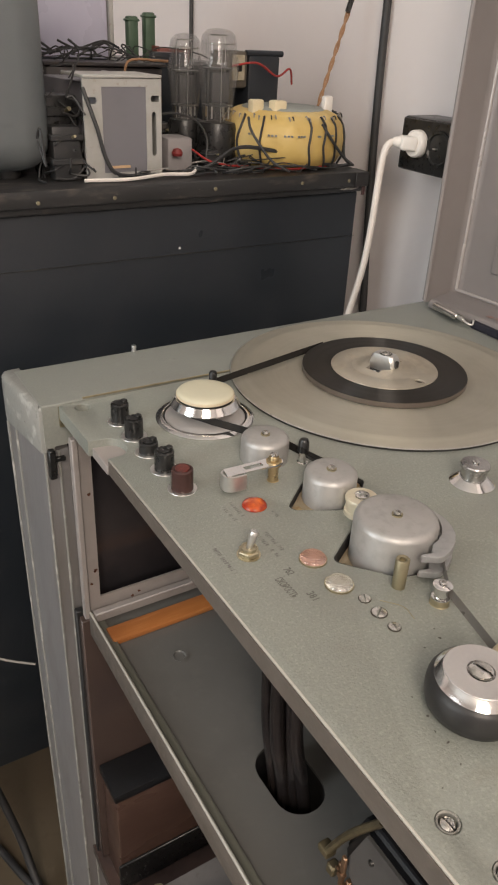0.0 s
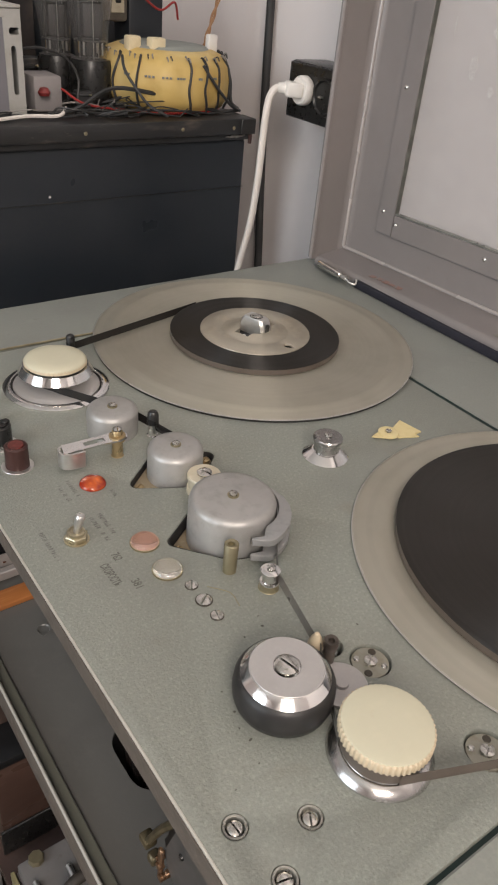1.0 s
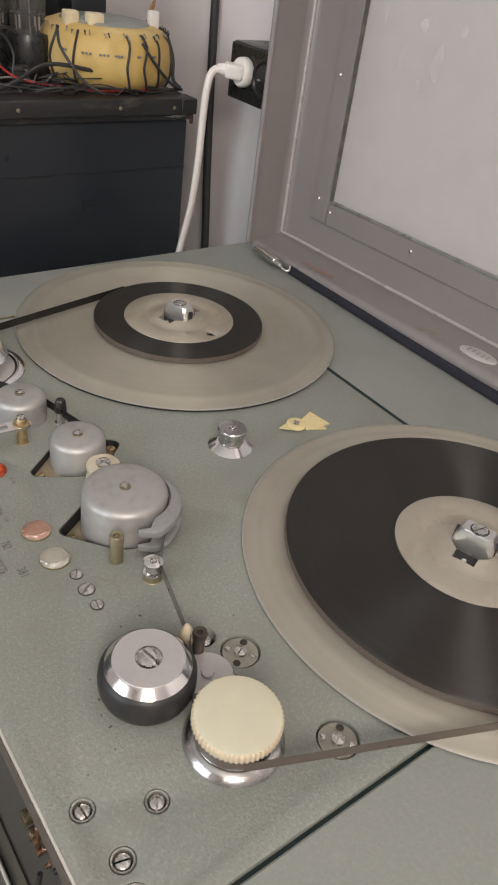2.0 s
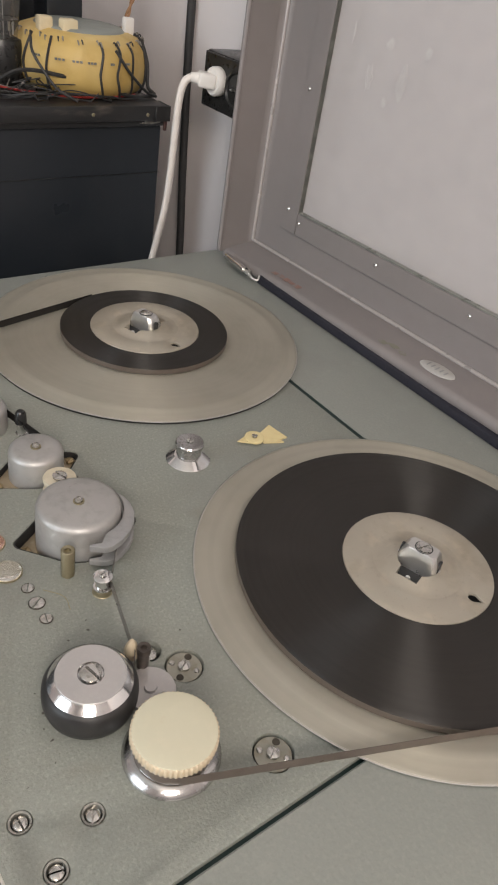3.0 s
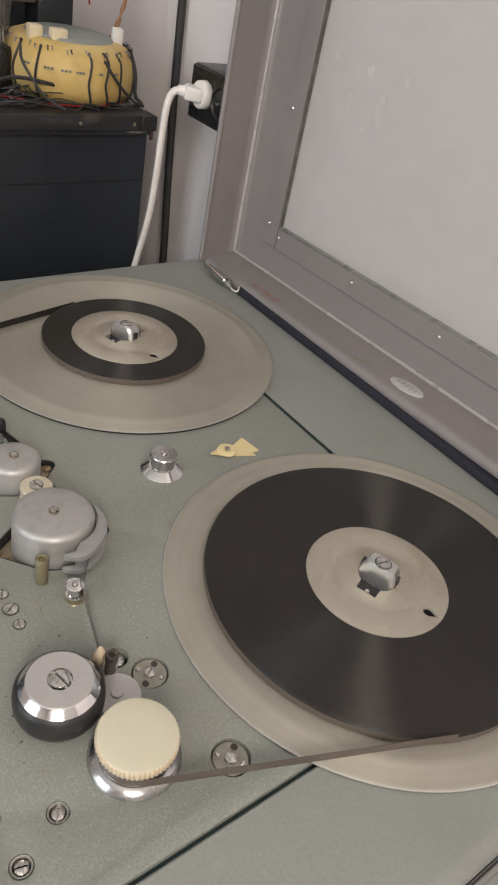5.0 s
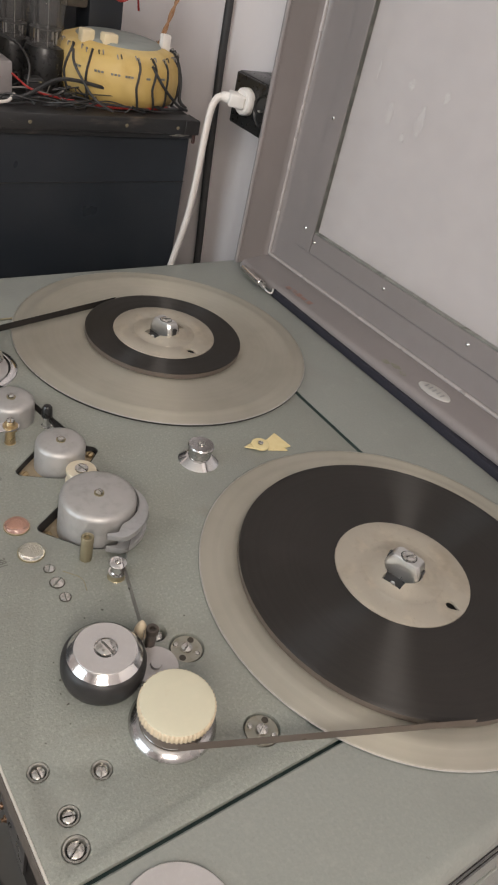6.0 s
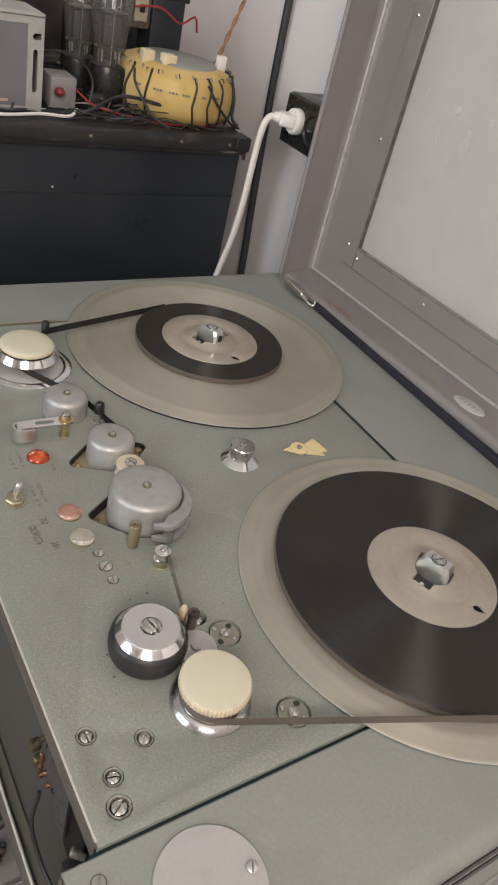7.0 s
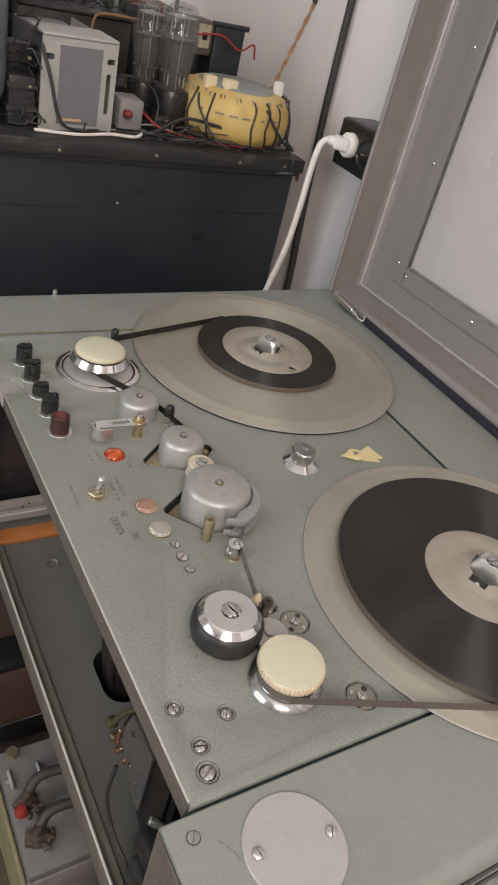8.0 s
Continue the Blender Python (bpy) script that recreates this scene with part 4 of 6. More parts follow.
# push buttons in a row
for k, (y, h) in enumerate(((0.4755, 0.0158), (0.4488, 0.0153), (0.4225, 0.0090), (0.3958, 0.0153), (0.3682, 0.0158))):
    c = (0.0345, y, D)
    r = 0.0068 if k < 4 else 0.0072
    wash = part("push_button", lathe([(0, 0.0005), (0.0098, 0.0005), (0.0100, 0.0002), (0.0100, 0), (0, 0)], c, 32), satin, rec, "black push button in a bright ring" if k < 4 else "dark red push button in a bright ring")
    body = lathe([(0, h), (r - 0.0030, h), (r - 0.0030, h - 0.0010), (r - 0.0020, h - 0.0002), (r - 0.0010, h), (r, h - 0.0008), (r + 0.0002, 0.0006), (0, 0.0006)], c, 32)
    part("cap", body, bakelite if k < 4 else oxblood, wash)
    if k < 4:
        part("ridge", turned(rbox(-r * 0.98, -r * 0.30, -0.0022, 0.0022, h - 0.002, h + 0.0014, 0.0006, 1), Matrix.Translation(c) @ Matrix.Rotation(radians(200), 4, "Z")), bakelite, wash)
    else:
        part("top_paint", lathe([(0, h + 0.0003), (r - 0.0026, h + 0.0003), (r - 0.0024, h - 0.0005), (0, h - 0.0005)], c, 28), red_paint, wash)

# lamp lenses, toggle switch
for x, y, m, r, label in ((0.0668, 0.3290, lens_orange, 0.0083, "glossy orange lamp lens"), (0.0682, 0.2655, lens_pink, 0.0080, "milky pink lamp lens"), (0.0682, 0.2402, lens_clear, 0.0080, "milky clear lamp lens")):
    prof = [(r * math.cos(radians(a)), 0.0042 * math.sin(radians(a))) for a in range(0, 90, 10)] + [(0, 0.0042)]
    if m != lens_orange:
        prof = [(0, -0.0002), (r * 0.98, -0.0002)] + prof
    ln = part("lamp_lens", lathe(prof, (x, y, D + (0.0002 if m == lens_orange else 0.0008)), 40), m, rec, label)
    if m != lens_orange:
        part("ring", lathe([(r + 0.0004, 0), (r + 0.0004, 0.0010), (r, 0.0012), (r - 0.0002, 0)], (x, y, D), 40), old_brass, ln)
        part("reflector", lathe([(0, 0.0005), (r * 0.55, 0.0004), (r * 0.97, 0.0002), (r * 0.97, 0), (0, 0)], (x, y, D + 0.00005), 36), lens_back, ln)
    ln.visible_shadow = m == lens_orange
TG = (0.0372, 0.2868, D)
nut = lathe([(0, 0.0042), (0.0046, 0.0042), (0.0060, 0.0038), (0.0065, 0.0033), (0.0065, 0.0006), (0.0063, 0), (0, 0)], TG, 6)
tog = part("toggle_switch", nut, nut_metal, rec, "metal toggle switch with a brass hexagon nut", sharp=28)
part("washer", lathe([(0.0071, 0), (0.0071, 0.0006), (0.0060, 0.0007)], TG, 32), nut_metal, tog)
part("bush", lathe([(0.0048, 0.0040), (0.0048, 0.0060), (0.0038, 0.0062), (0.0030, 0.0052), (0, 0.0052)], TG, 24), nut_metal, tog)
part("bat", turned(lathe([(0, 0), (0.0017, 0), (0.0022, 0.004), (0.0029, 0.0095), (0.0030, 0.0106), (0.0022, 0.0120), (0, 0.0124)], segs=18), Matrix.Translation((TG[0], TG[1], D + 0.0050)) @ Matrix.Rotation(radians(14), 4, (0.3, 1, 0))), satin, tog, "satin metal lever")

# lever bar with a brass post beside the first head cover
BP = (0.0942, 0.3500)
bp = part("brass_post", lathe([(0, 0.0136), (0.0048, 0.0136), (0.0050, 0.0132), (0.0050, 0.0118), (0.0036, 0.0116), (0.0036, 0.0004), (0.0042, 0), (0, 0)], (*BP, D), 28), brass, rec, "brass post with a lever bar")
part("nut", lathe([(0, 0.0192), (0.0030, 0.0192), (0.0034, 0.0186), (0.0034, 0.0160), (0.0054, 0.0156), (0.0054, 0.0150), (0, 0.0150)], (*BP, D), 22), brass, bp)
part("screw", slot_screw(*BP, D + 0.0196, 0.0028, 75, 0.0014), screw_metal, bp)
bar = plate([(-0.0375, -0.0048), (-0.012, -0.0048), (0.0, -0.0055), (0.0052, -0.0036), (0.0066, 0.0), (0.0052, 0.0036), (0.0, 0.0055), (-0.012, 0.0048), (-0.036, 0.0048)], [rrect(-0.023, -0.009, -0.0020, 0.0020, 0.0012, 3), circle(0, 0, 0.003, 12)], 0.9136, 0.9149)
part("lever_bar", turned(bar, Matrix.Translation((*BP, 0)) @ Matrix.Rotation(radians(-2), 4, "Z")), chrome, bp, "slotted bright steel bar")
wrap = [(-0.0330, 0.0052), (-0.0366, 0.0050), (-0.0388, 0.0032), (-0.0394, 0.0), (-0.0391, -0.0030), (-0.0376, -0.0052), (-0.0345, -0.0066), (-0.0300, -0.0072), (-0.0245, -0.0072)]
sk = plate(wrap + [(x + 0.0012 if x < -0.036 else x, y * 0.80) for x, y in wrap[::-1]], [], 0.9030, 0.9142)
part("tab", turned(sk, Matrix.Translation((*BP, 0)) @ Matrix.Rotation(radians(-2), 4, "Z")), satin, bp, "end of the bar turned down")
bt = part("tension_pin", lathe([(0, 0.0088), (0.0030, 0.0088), (0.0030, 0.0004), (0.0040, 0), (0, 0)], (0.1262, 0.3608, D), 20), chrome, rec, "chrome pin with a black tip")
part("tip", lathe([(0, 0.0192), (0.0026, 0.0186), (0.0037, 0.0170), (0.0042, 0.0092), (0.0038, 0.0088), (0, 0.0088)], (0.1262, 0.3608, D), 24), bakelite, bt)
part("link", rbox(0.1270, 0.1310, 0.3300, 0.3600, D + 0.0060, D + 0.0075, 0.0004, 1), rubber, bt)
tp2 = part("tension_pin", lathe([(0, 0.0060), (0.0026, 0.0060), (0.0026, 0.0), (0, 0)], (0.1275, 0.4975, D), 20), chrome, rec, "black-tipped tape feeler pin")
part("tip", lathe([(0, 0.0165), (0.0024, 0.0158), (0.0034, 0.0145), (0.0036, 0.0062), (0, 0.0062)], (0.1275, 0.4975, D), 24), bakelite, tp2)
cd = part("blank_plate", lathe([(0, 0.0014), (0.0268, 0.0014), (0.0272, 0.0009), (0.0272, 0.0), (0, 0)], (0.0452, 0.0135, D + 0.0002), 72), disc_alu, rec, "round plain aluminium blanking plate")
part("screw", slot_screw(0.0658, 0.0118, D + 0.0022, 0.0030, 60, 0.0018), satin, cd)
part("screw", slot_screw(0.0255, 0.0168, D + 0.0022, 0.0031, 100, 0.0020), satin, cd)


def bars(x, y, length, height, angle, seed):
    """A worn line of print that cannot be read: a row of short strokes."""
    rng = random.Random(seed)
    bm = bmesh.new()
    u = 0.0
    while u < length:
        w = rng.uniform(0.0006, 0.0016)
        if rng.random() < 0.85:
            join(bm, rbox(u, u + w, -height / 2, height / 2 * rng.uniform(0.6, 1.0), 0, 0.00012, 0))
        u += w + rng.uniform(0.0004, 0.0008)
    return turned(bm, Matrix.Translation((x, y, D + 0.00002)) @ Matrix.Rotation(radians(angle), 4, "Z"))


for k, (x, y, ln) in enumerate(((0.0480, 0.3395, 0.020), (0.0545, 0.3390, 0.017), (0.0575, 0.3010, 0.019), (0.0520, 0.3000, 0.022), (0.0220, 0.3010, 0.026), (0.0740, 0.3180, 0.006))):
    part("print", bars(x, y, ln, 0.0030, -90, 40 + k), print_ink, rec, "worn unreadable dark print")


def lettering(text, x, y, length):
    """Small engraved capitals that run towards -y, fitted to a length."""
    cu = bpy.data.curves.new("lettering", "FONT")
    cu.body, cu.size, cu.extrude, cu.offset = text, 0.0066, 0.00006, 0.00012
    tmp = bpy.data.objects.new("lettering", cu)
    scene.collection.objects.link(tmp)
    bpy.context.view_layer.update()
    me = bpy.data.meshes.new_from_object(tmp)
    bm = bmesh.new()
    bm.from_mesh(me)
    bpy.data.objects.remove(tmp)
    bpy.data.curves.remove(cu)
    bpy.data.meshes.remove(me)
    wide = max(v.co.x for v in bm.verts) or 1
    return turned(bm, Matrix.Translation((x - 0.0020, y, D + 0.00008)) @ Matrix.Rotation(radians(-90), 4, "Z") @ Matrix.Diagonal((length / wide, 1, 1, 1)))


letter_ink = mat("dark_engraved_letters", (0.12, 0.118, 0.105), 0.6, 0.0, [(420, (0.22, 0.222, 0.20), 0.7, 0.50)])
for word, x, y, length in (("762", 0.0495, 0.266, 0.006), ("СКОРОСТЬ", 0.0405, 0.261, 0.018), ("381", 0.0495, 0.243, 0.007)):
    part("lettering", lettering(word, x, y, length), letter_ink, rec, "worn engraved dark lettering")
part("scratch", tube([(0.0800, 0.2190, D), (0.0880, 0.2090, D + 0.0001), (0.0870, 0.1990, D)], 0.0003, 4, 4), old_brass, rec)
part("scratch", tube([(0.0105, 0.0310, D), (0.0150, 0.0240, D + 0.0001), (0.0175, 0.0170, D)], 0.0003, 4, 4), print_ink, rec)

chip = mat("dark_paint_chip", (0.075, 0.070, 0.058), 0.6, 0.0, [(400, (0.13, 0.125, 0.108), 0.8, 0.5)])
rg = random.Random(17)
for x, y, d in ((0.1315, 0.1579, 0.0009), (0.0890, 0.1818, 0.0011), (0.0910, 0.1883, 0.0007), (0.0772, 0.1805, 0.0010), (0.0488, 0.1477, 0.0011), (0.0466, 0.1326, 0.0012), (0.0498, 0.1595, 0.0007), (0.0458, 0.1398, 0.0008), (0.0286, 0.1173, 0.0006), (0.0434, 0.1218, 0.0007)):
    turn = rg.uniform(0, 180)
    pts = [(d * rg.uniform(0.5, 1.0) * math.cos(radians(a)), 0.55 * d * rg.uniform(0.5, 1.1) * math.sin(radians(a))) for a in range(0, 360, 40)]
    part("paint_chip", turned(plate(pts, [], 0.0, 0.00015), pose(x, y, D + 0.00005, 0, 0, turn)), chip, rec)

# ---- tape recorder: lid standing open ----
LID = Matrix(((1, 0, 0, 0), (0, 1, 0, 0), (0, -0.022, 1, 0.011), (0, 0, 0, 1)))   # the lid hangs a little out of true
LY0, LY1, LZ0, LZ1, LR, LP = -0.030, 0.5795, 0.9125, 1.400, 0.4450, 0.4905
back = plate([(LY0, LZ0), (LY1, LZ0), (LY1, LZ1), (LY0, LZ1)], [[(0.045, 0.970), (0.5105, 0.970), (0.5105, 1.34), (0.045, 1.34)]], -0.003, 0.0)
lid = part("lid", turned(back, LID @ Matrix.Translation((LP, 0, 0)) @ UP_X), lid_paint, rec, "open grey lid with a milky window")


def lid_bar(name, bm, m, label=""):
    return part(name, turned(bm, LID), m, lid, label)


# side walls run out towards the deck, with a rounded inner corner
lid_bar("lid_side", join(rbox(LR, LP + 0.003, LY1 + 0.0002, LY1 + 0.004, LZ0 - 0.003, LZ1, 0.0008, 1), cyl((LR, LY1 + 0.0015, LZ0), (LR, LY1 + 0.0015, LZ1), 0.0028, 12)), lid_paint)
lid_bar("lid_side", rbox(LR, LP + 0.003, LY0 - 0.004, LY0 - 0.0002, LZ0 - 0.003, LZ1, 0.0008, 1), lid_paint)
lid_bar("lid_top", rbox(LR, LP + 0.003, LY0 - 0.004, LY1 + 0.004, LZ1 + 0.0002, LZ1 + 0.004, 0.0008, 1), lid_paint)
lip = [(LP + 0.003, LZ0 + 0.0016), (LP + 0.003, LZ0 + 0.0056), (0.4660, LZ0 + 0.0024), (0.4590, LZ0 + 0.0010)]
lip += [(0.4570 - 0.0065 * math.sin(radians(a)), LZ0 - 0.0057 + 0.0065 * math.cos(radians(a))) for a in range(8, 121, 14)] + [(0.4700, LZ0 - 0.0085)]
low = bmesh.new()
ends = [[low.verts.new((x, y, z)) for x, z in lip] for y in (LY0, LY1)]
for k in range(len(lip)):
    low.faces.new((ends[0][k], ends[0][k - 1], ends[1][k - 1], ends[1][k]))
low.faces.new(ends[0]), low.faces.new(ends[1])
bottom = lid_bar("lid_bottom", low, lid_paint)
# rounded fillets in the corners of the lid
def fillet(a, b, r, d1, d2, n=6):
    """A hollow rounded corner along a to b, between two faces that lead off in the ways d1 and d2."""
    a, b, d1, d2 = Vector(a), Vector(b), Vector(d1), Vector(d2)
    bm = bmesh.new()
    rows = []
    for p in (a, b):
        row = [bm.verts.new(p)]
        for i in range(n + 1):
            t = math.pi / 2 * i / n
            row.append(bm.verts.new(p + r * (1 - math.sin(t)) * d1 + r * (1 - math.cos(t)) * d2))
        rows.append(row)
    m = len(rows[0])
    for i in range(m):
        j = (i + 1) % m
        bm.faces.new((rows[0][i], rows[0][j], rows[1][j], rows[1][i]))
    bm.faces.new(rows[0]), bm.faces.new(rows[1])
    return bm


lid_bar("fillet", fillet((LP, LY1, LZ0), (LP, LY1, LZ1), 0.010, (-1, 0, 0), (0, -1, 0)), lid_paint)
lid_bar("fillet", fillet((LP, LY0, LZ0 + 0.0052), (LP, LY1, LZ0 + 0.0052), 0.005, (-1, 0, 0), (0, 0, 1)), lid_paint)
# lighter paint on the beads holds the highlight of the lid's corners
bead = mat("highlight_bead_paint", (0.50, 0.465, 0.45), 0.28, 0.25, [(12, (0.40, 0.375, 0.36), 0.5, 0.5)])
lid_bar("bead", cyl((LP - 0.0030, LY1 - 0.0030, LZ0 + 0.008), (LP - 0.0030, LY1 - 0.0030, LZ1), 0.0017, 14), bead, "rolled edge painted lighter for its highlight")
lid_bar("bead", cyl((LP - 0.0020, LY0, LZ0 + 0.0074), (LP - 0.0020, LY1 - 0.003, LZ0 + 0.0074), 0.0016, 14), bead, "rolled edge painted lighter for its highlight")
lid_bar("strip", rbox(LP - 0.0026, LP - 0.0004, 0.5108, 0.5325, 0.9500, LZ1 - 0.04, 0.0005, 1), lid_paint, "riveted window strip")
lid_bar("strip", rbox(LP - 0.0026, LP - 0.0004, 0.030, 0.5102, 0.9495, 0.9722, 0.0005, 1), lid_paint, "riveted window strip")
for y, z in [(0.5265, 0.972 + 0.117 * k) for k in range(4)] + [(0.5070 - 0.1155 * k, 0.9628) for k in range(5)]:
    lid_bar("rivet", turned(lathe([(0, 0.0014), (0.0012, 0.0012), (0.0021, 0.0005), (0.0023, 0), (0, 0)], segs=14), Matrix.Translation((LP - 0.0025, y, z)) @ Matrix.Rotation(radians(-90), 4, "Y")), chrome)
pane = bpy.data.materials.new("milky_acrylic")
pane.use_nodes = True
pn = pane.node_tree
pb = pn.nodes["Principled BSDF"]
pb.inputs["Base Color"].default_value = (0.53, 0.496, 0.487, 1)
pb.inputs["Roughness"].default_value = 0.22
pt = pn.nodes.new("ShaderNodeBsdfTransparent")
px_ = pn.nodes.new("ShaderNodeMixShader")
pz = pn.nodes.new("ShaderNodeTexNoise")
pz.inputs["Scale"].default_value = 7
pr = pn.nodes.new("ShaderNodeMapRange")
pr.inputs["To Min"].default_value, pr.inputs["To Max"].default_value = 0.55, 0.80
pn.links.new(pz.outputs[0], pr.inputs["Value"])
pn.links.new(pr.outputs[0], px_.inputs[0])
pn.links.new(pt.outputs[0], px_.inputs[1])
pn.links.new(pb.outputs[0], px_.inputs[2])
pn.links.new(px_.outputs[0], pn.nodes["Material Output"].inputs["Surface"])
lid_bar("glazing_seal", rbox(LP - 0.0016, LP + 0.0030, 0.5098, 0.5106, 0.9735, 1.338, 0), mat("grey_green_putty", (0.09, 0.092, 0.08), 0.6, 0.0, [(80, (0.17, 0.17, 0.15), 0.8, 0.5)]))
lid_bar("glazing_edge", rbox(LP - 0.0020, LP + 0.0032, 0.046, 0.5096, 0.9723, 0.9737, 0.0003, 1), mat("green_grey_acrylic_edge", (0.20, 0.205, 0.185), 0.3, 0.0, [(60, (0.33, 0.33, 0.30), 0.8, 0.52)]), "greenish rough edge of the acrylic")
win = lid_bar("window_pane", rbox(LP + 0.0034, LP + 0.0064, 0.040, 0.518, 0.966, 1.345, 0), pane, "milky scratched acrylic window")
win.visible_shadow = False
SMUDGES = [(0.4575, 1.1130, 0.0045, 0.0110), (0.4180, 1.1160, 0.0055, 0.0130), (0.4410, 1.1440, 0.0045, 0.0040), (0.3970, 1.1450, 0.0035, 0.0050), (0.4870, 1.1450, 0.0012, 0.0070), (0.4340, 1.0990, 0.0030, 0.0035)]
smudge = pane.copy()
smudge.name = "pale_smear"
smudge.node_tree.nodes["Principled BSDF"].inputs["Base Color"].default_value = (0.84, 0.80, 0.79, 1)
for n_ in smudge.node_tree.nodes:
    if n_.bl_idname == "ShaderNodeMapRange":
        n_.inputs["From Min"].default_value, n_.inputs["From Max"].default_value = 0.38, 0.58
        n_.inputs["To Min"].default_value, n_.inputs["To Max"].default_value = 0.0, 0.65
    if n_.bl_idname == "ShaderNodeTexNoise":
        n_.inputs["Scale"].default_value = 170
rg = random.Random(5)
for k, (y, z, w, h) in enumerate(SMUDGES):
    pts = [(y + w * (1 + 0.35 * rg.uniform(-1, 1)) * math.cos(radians(a)), z + h * (1 + 0.35 * rg.uniform(-1, 1)) * math.sin(radians(a))) for a in range(0, 360, 24)]
    part("smudge", turned(plate(pts, [], -0.0003, 0.0), Matrix.Translation((LP + 0.0031, 0, 0)) @ UP_X), smudge, win, "white smudge")
# badge and hinge
badge_alu = mat("bright_badge_metal", (0.55, 0.535, 0.51), 0.45, 0.25, [(160, (0.55, 0.53, 0.50), 0.7, 0.5)])
badge = lathe([(0, 0.0014), (0.0092, 0.0014), (0.0098, 0.0010), (0.0100, 0), (0, 0)], segs=40)
badge = turned(badge, Matrix.Translation((0.4670, 0.2755, 0.9150)) @ Matrix.Rotation(radians(-7), 4, "Y") @ Matrix.Rotation(radians(4), 4, "Z") @ Matrix.Diagonal((0.80, 1.85, 1, 1)))
bd = lid_bar("badge", badge, badge_alu, "small oval aluminium maker's badge")
for k in range(5):
    part("badge_bar", turned(rbox(-0.0032 + 0.0004 * (k % 2), 0.0026, -0.0008, 0.0008, 0.0015, 0.0019, 0.0001, 1), LID @ Matrix.Translation((0.4670, 0.2855 - 0.0050 * k, 0.9150)) @ Matrix.Rotation(radians(-7), 4, "Y")), shield_alu, bd)
hinge = part("hinge", cyl((0.4415, 0.5610, 0.9105), (0.4400, 0.5240, 0.9095), 0.0038, 20, 0.0004), chrome, rec, "chrome barrel hinge")
part("leaf", rbox(0.4400, 0.4560, 0.5260, 0.5590, 0.9062, 0.9072, 0.0003, 1), satin, hinge)
part("pin", cyl((0.4400, 0.5238, 0.9095), (0.4396, 0.5150, 0.9090), 0.0022, 14, 0.0004), satin, hinge)
part("hook", tube([(0.4396, 0.5152, 0.9090), (0.4400, 0.5100, 0.9070), (0.4440, 0.5060, 0.9062), (0.4470, 0.5080, 0.9100)], 0.0012, 10), satin, hinge)
part("seal", rbox(0.4470, 0.4700, LY0 + 0.01, 0.5120, D + 0.0003, D + 0.0090, 0.0020), mat("dark_blue_felt", (0.018, 0.018, 0.028), 0.9, 0.0, [(300, (0.035, 0.034, 0.045), 0.6, 0.5)]), rec, "dark felt strip under the lid")
faded_red = mat("faded_red_print", (0.30, 0.17, 0.145), 0.5, 0.0, [(140, (0.28, 0.255, 0.24), 0.95, 0.44)])
for k in range(5):
    part("red_print_bar", turned(rbox(0.4545 + 0.001 * (k % 2), 0.4600 + 0.0012 * (k % 3), 0.4960 - 0.0092 * k, 0.5030 - 0.0092 * k, 0.9115, 0.9121, 0), LID @ Matrix.Translation((0.004, 0, 0.0027))), faded_red, lid, "faded red print")

stain = mat("olive_smear", (0.22, 0.215, 0.165), 0.45, 0.0, [(110, (0.28, 0.258, 0.245), 0.95, 0.46)])
for k, (x, y, w) in enumerate(((0.4600, 0.3360, 0.010), (0.4635, 0.3250, 0.012), (0.4610, 0.3120, 0.008))):
    part("smear", turned(plate([(x + 0.003 * math.cos(radians(a)), y + w * (1 + 0.3 * math.sin(3 * a + k)) * 0.5 * math.sin(radians(a))) for a in range(0, 360, 30)], [], 0.0, 0.0002), LID @ Matrix.Translation((0, 0, 0.9121 + 0.13 * (x - 0.445))) @ Matrix.Translation((x, 0, 0)) @ Matrix.Rotation(radians(-7.4), 4, "Y") @ Matrix.Translation((-x, 0, 0))), stain, lid, "faint olive smear")

# ---- the tape along its path ----
def tangent(c1, r1, s1, c2, r2, s2):
    """Touching points of a straight run from one round to another; s is +1 where the run keeps the round on its left."""
    d = Vector(c2) - Vector(c1)
    L, a = d.length, math.atan2(d.y, d.x)
    k = math.acos(max(-1, min(1, (s1 * r1 - s2 * r2) / L)))
    n = a - s1 * k if s1 > 0 else a - math.acos(max(-1, min(1, (s1 * r1 - s2 * r2) / L)))
    v = Vector((math.cos(n), math.sin(n)))
    return Vector(c1) + s1 * r1 * v, Vector(c2) + s2 * r2 * v


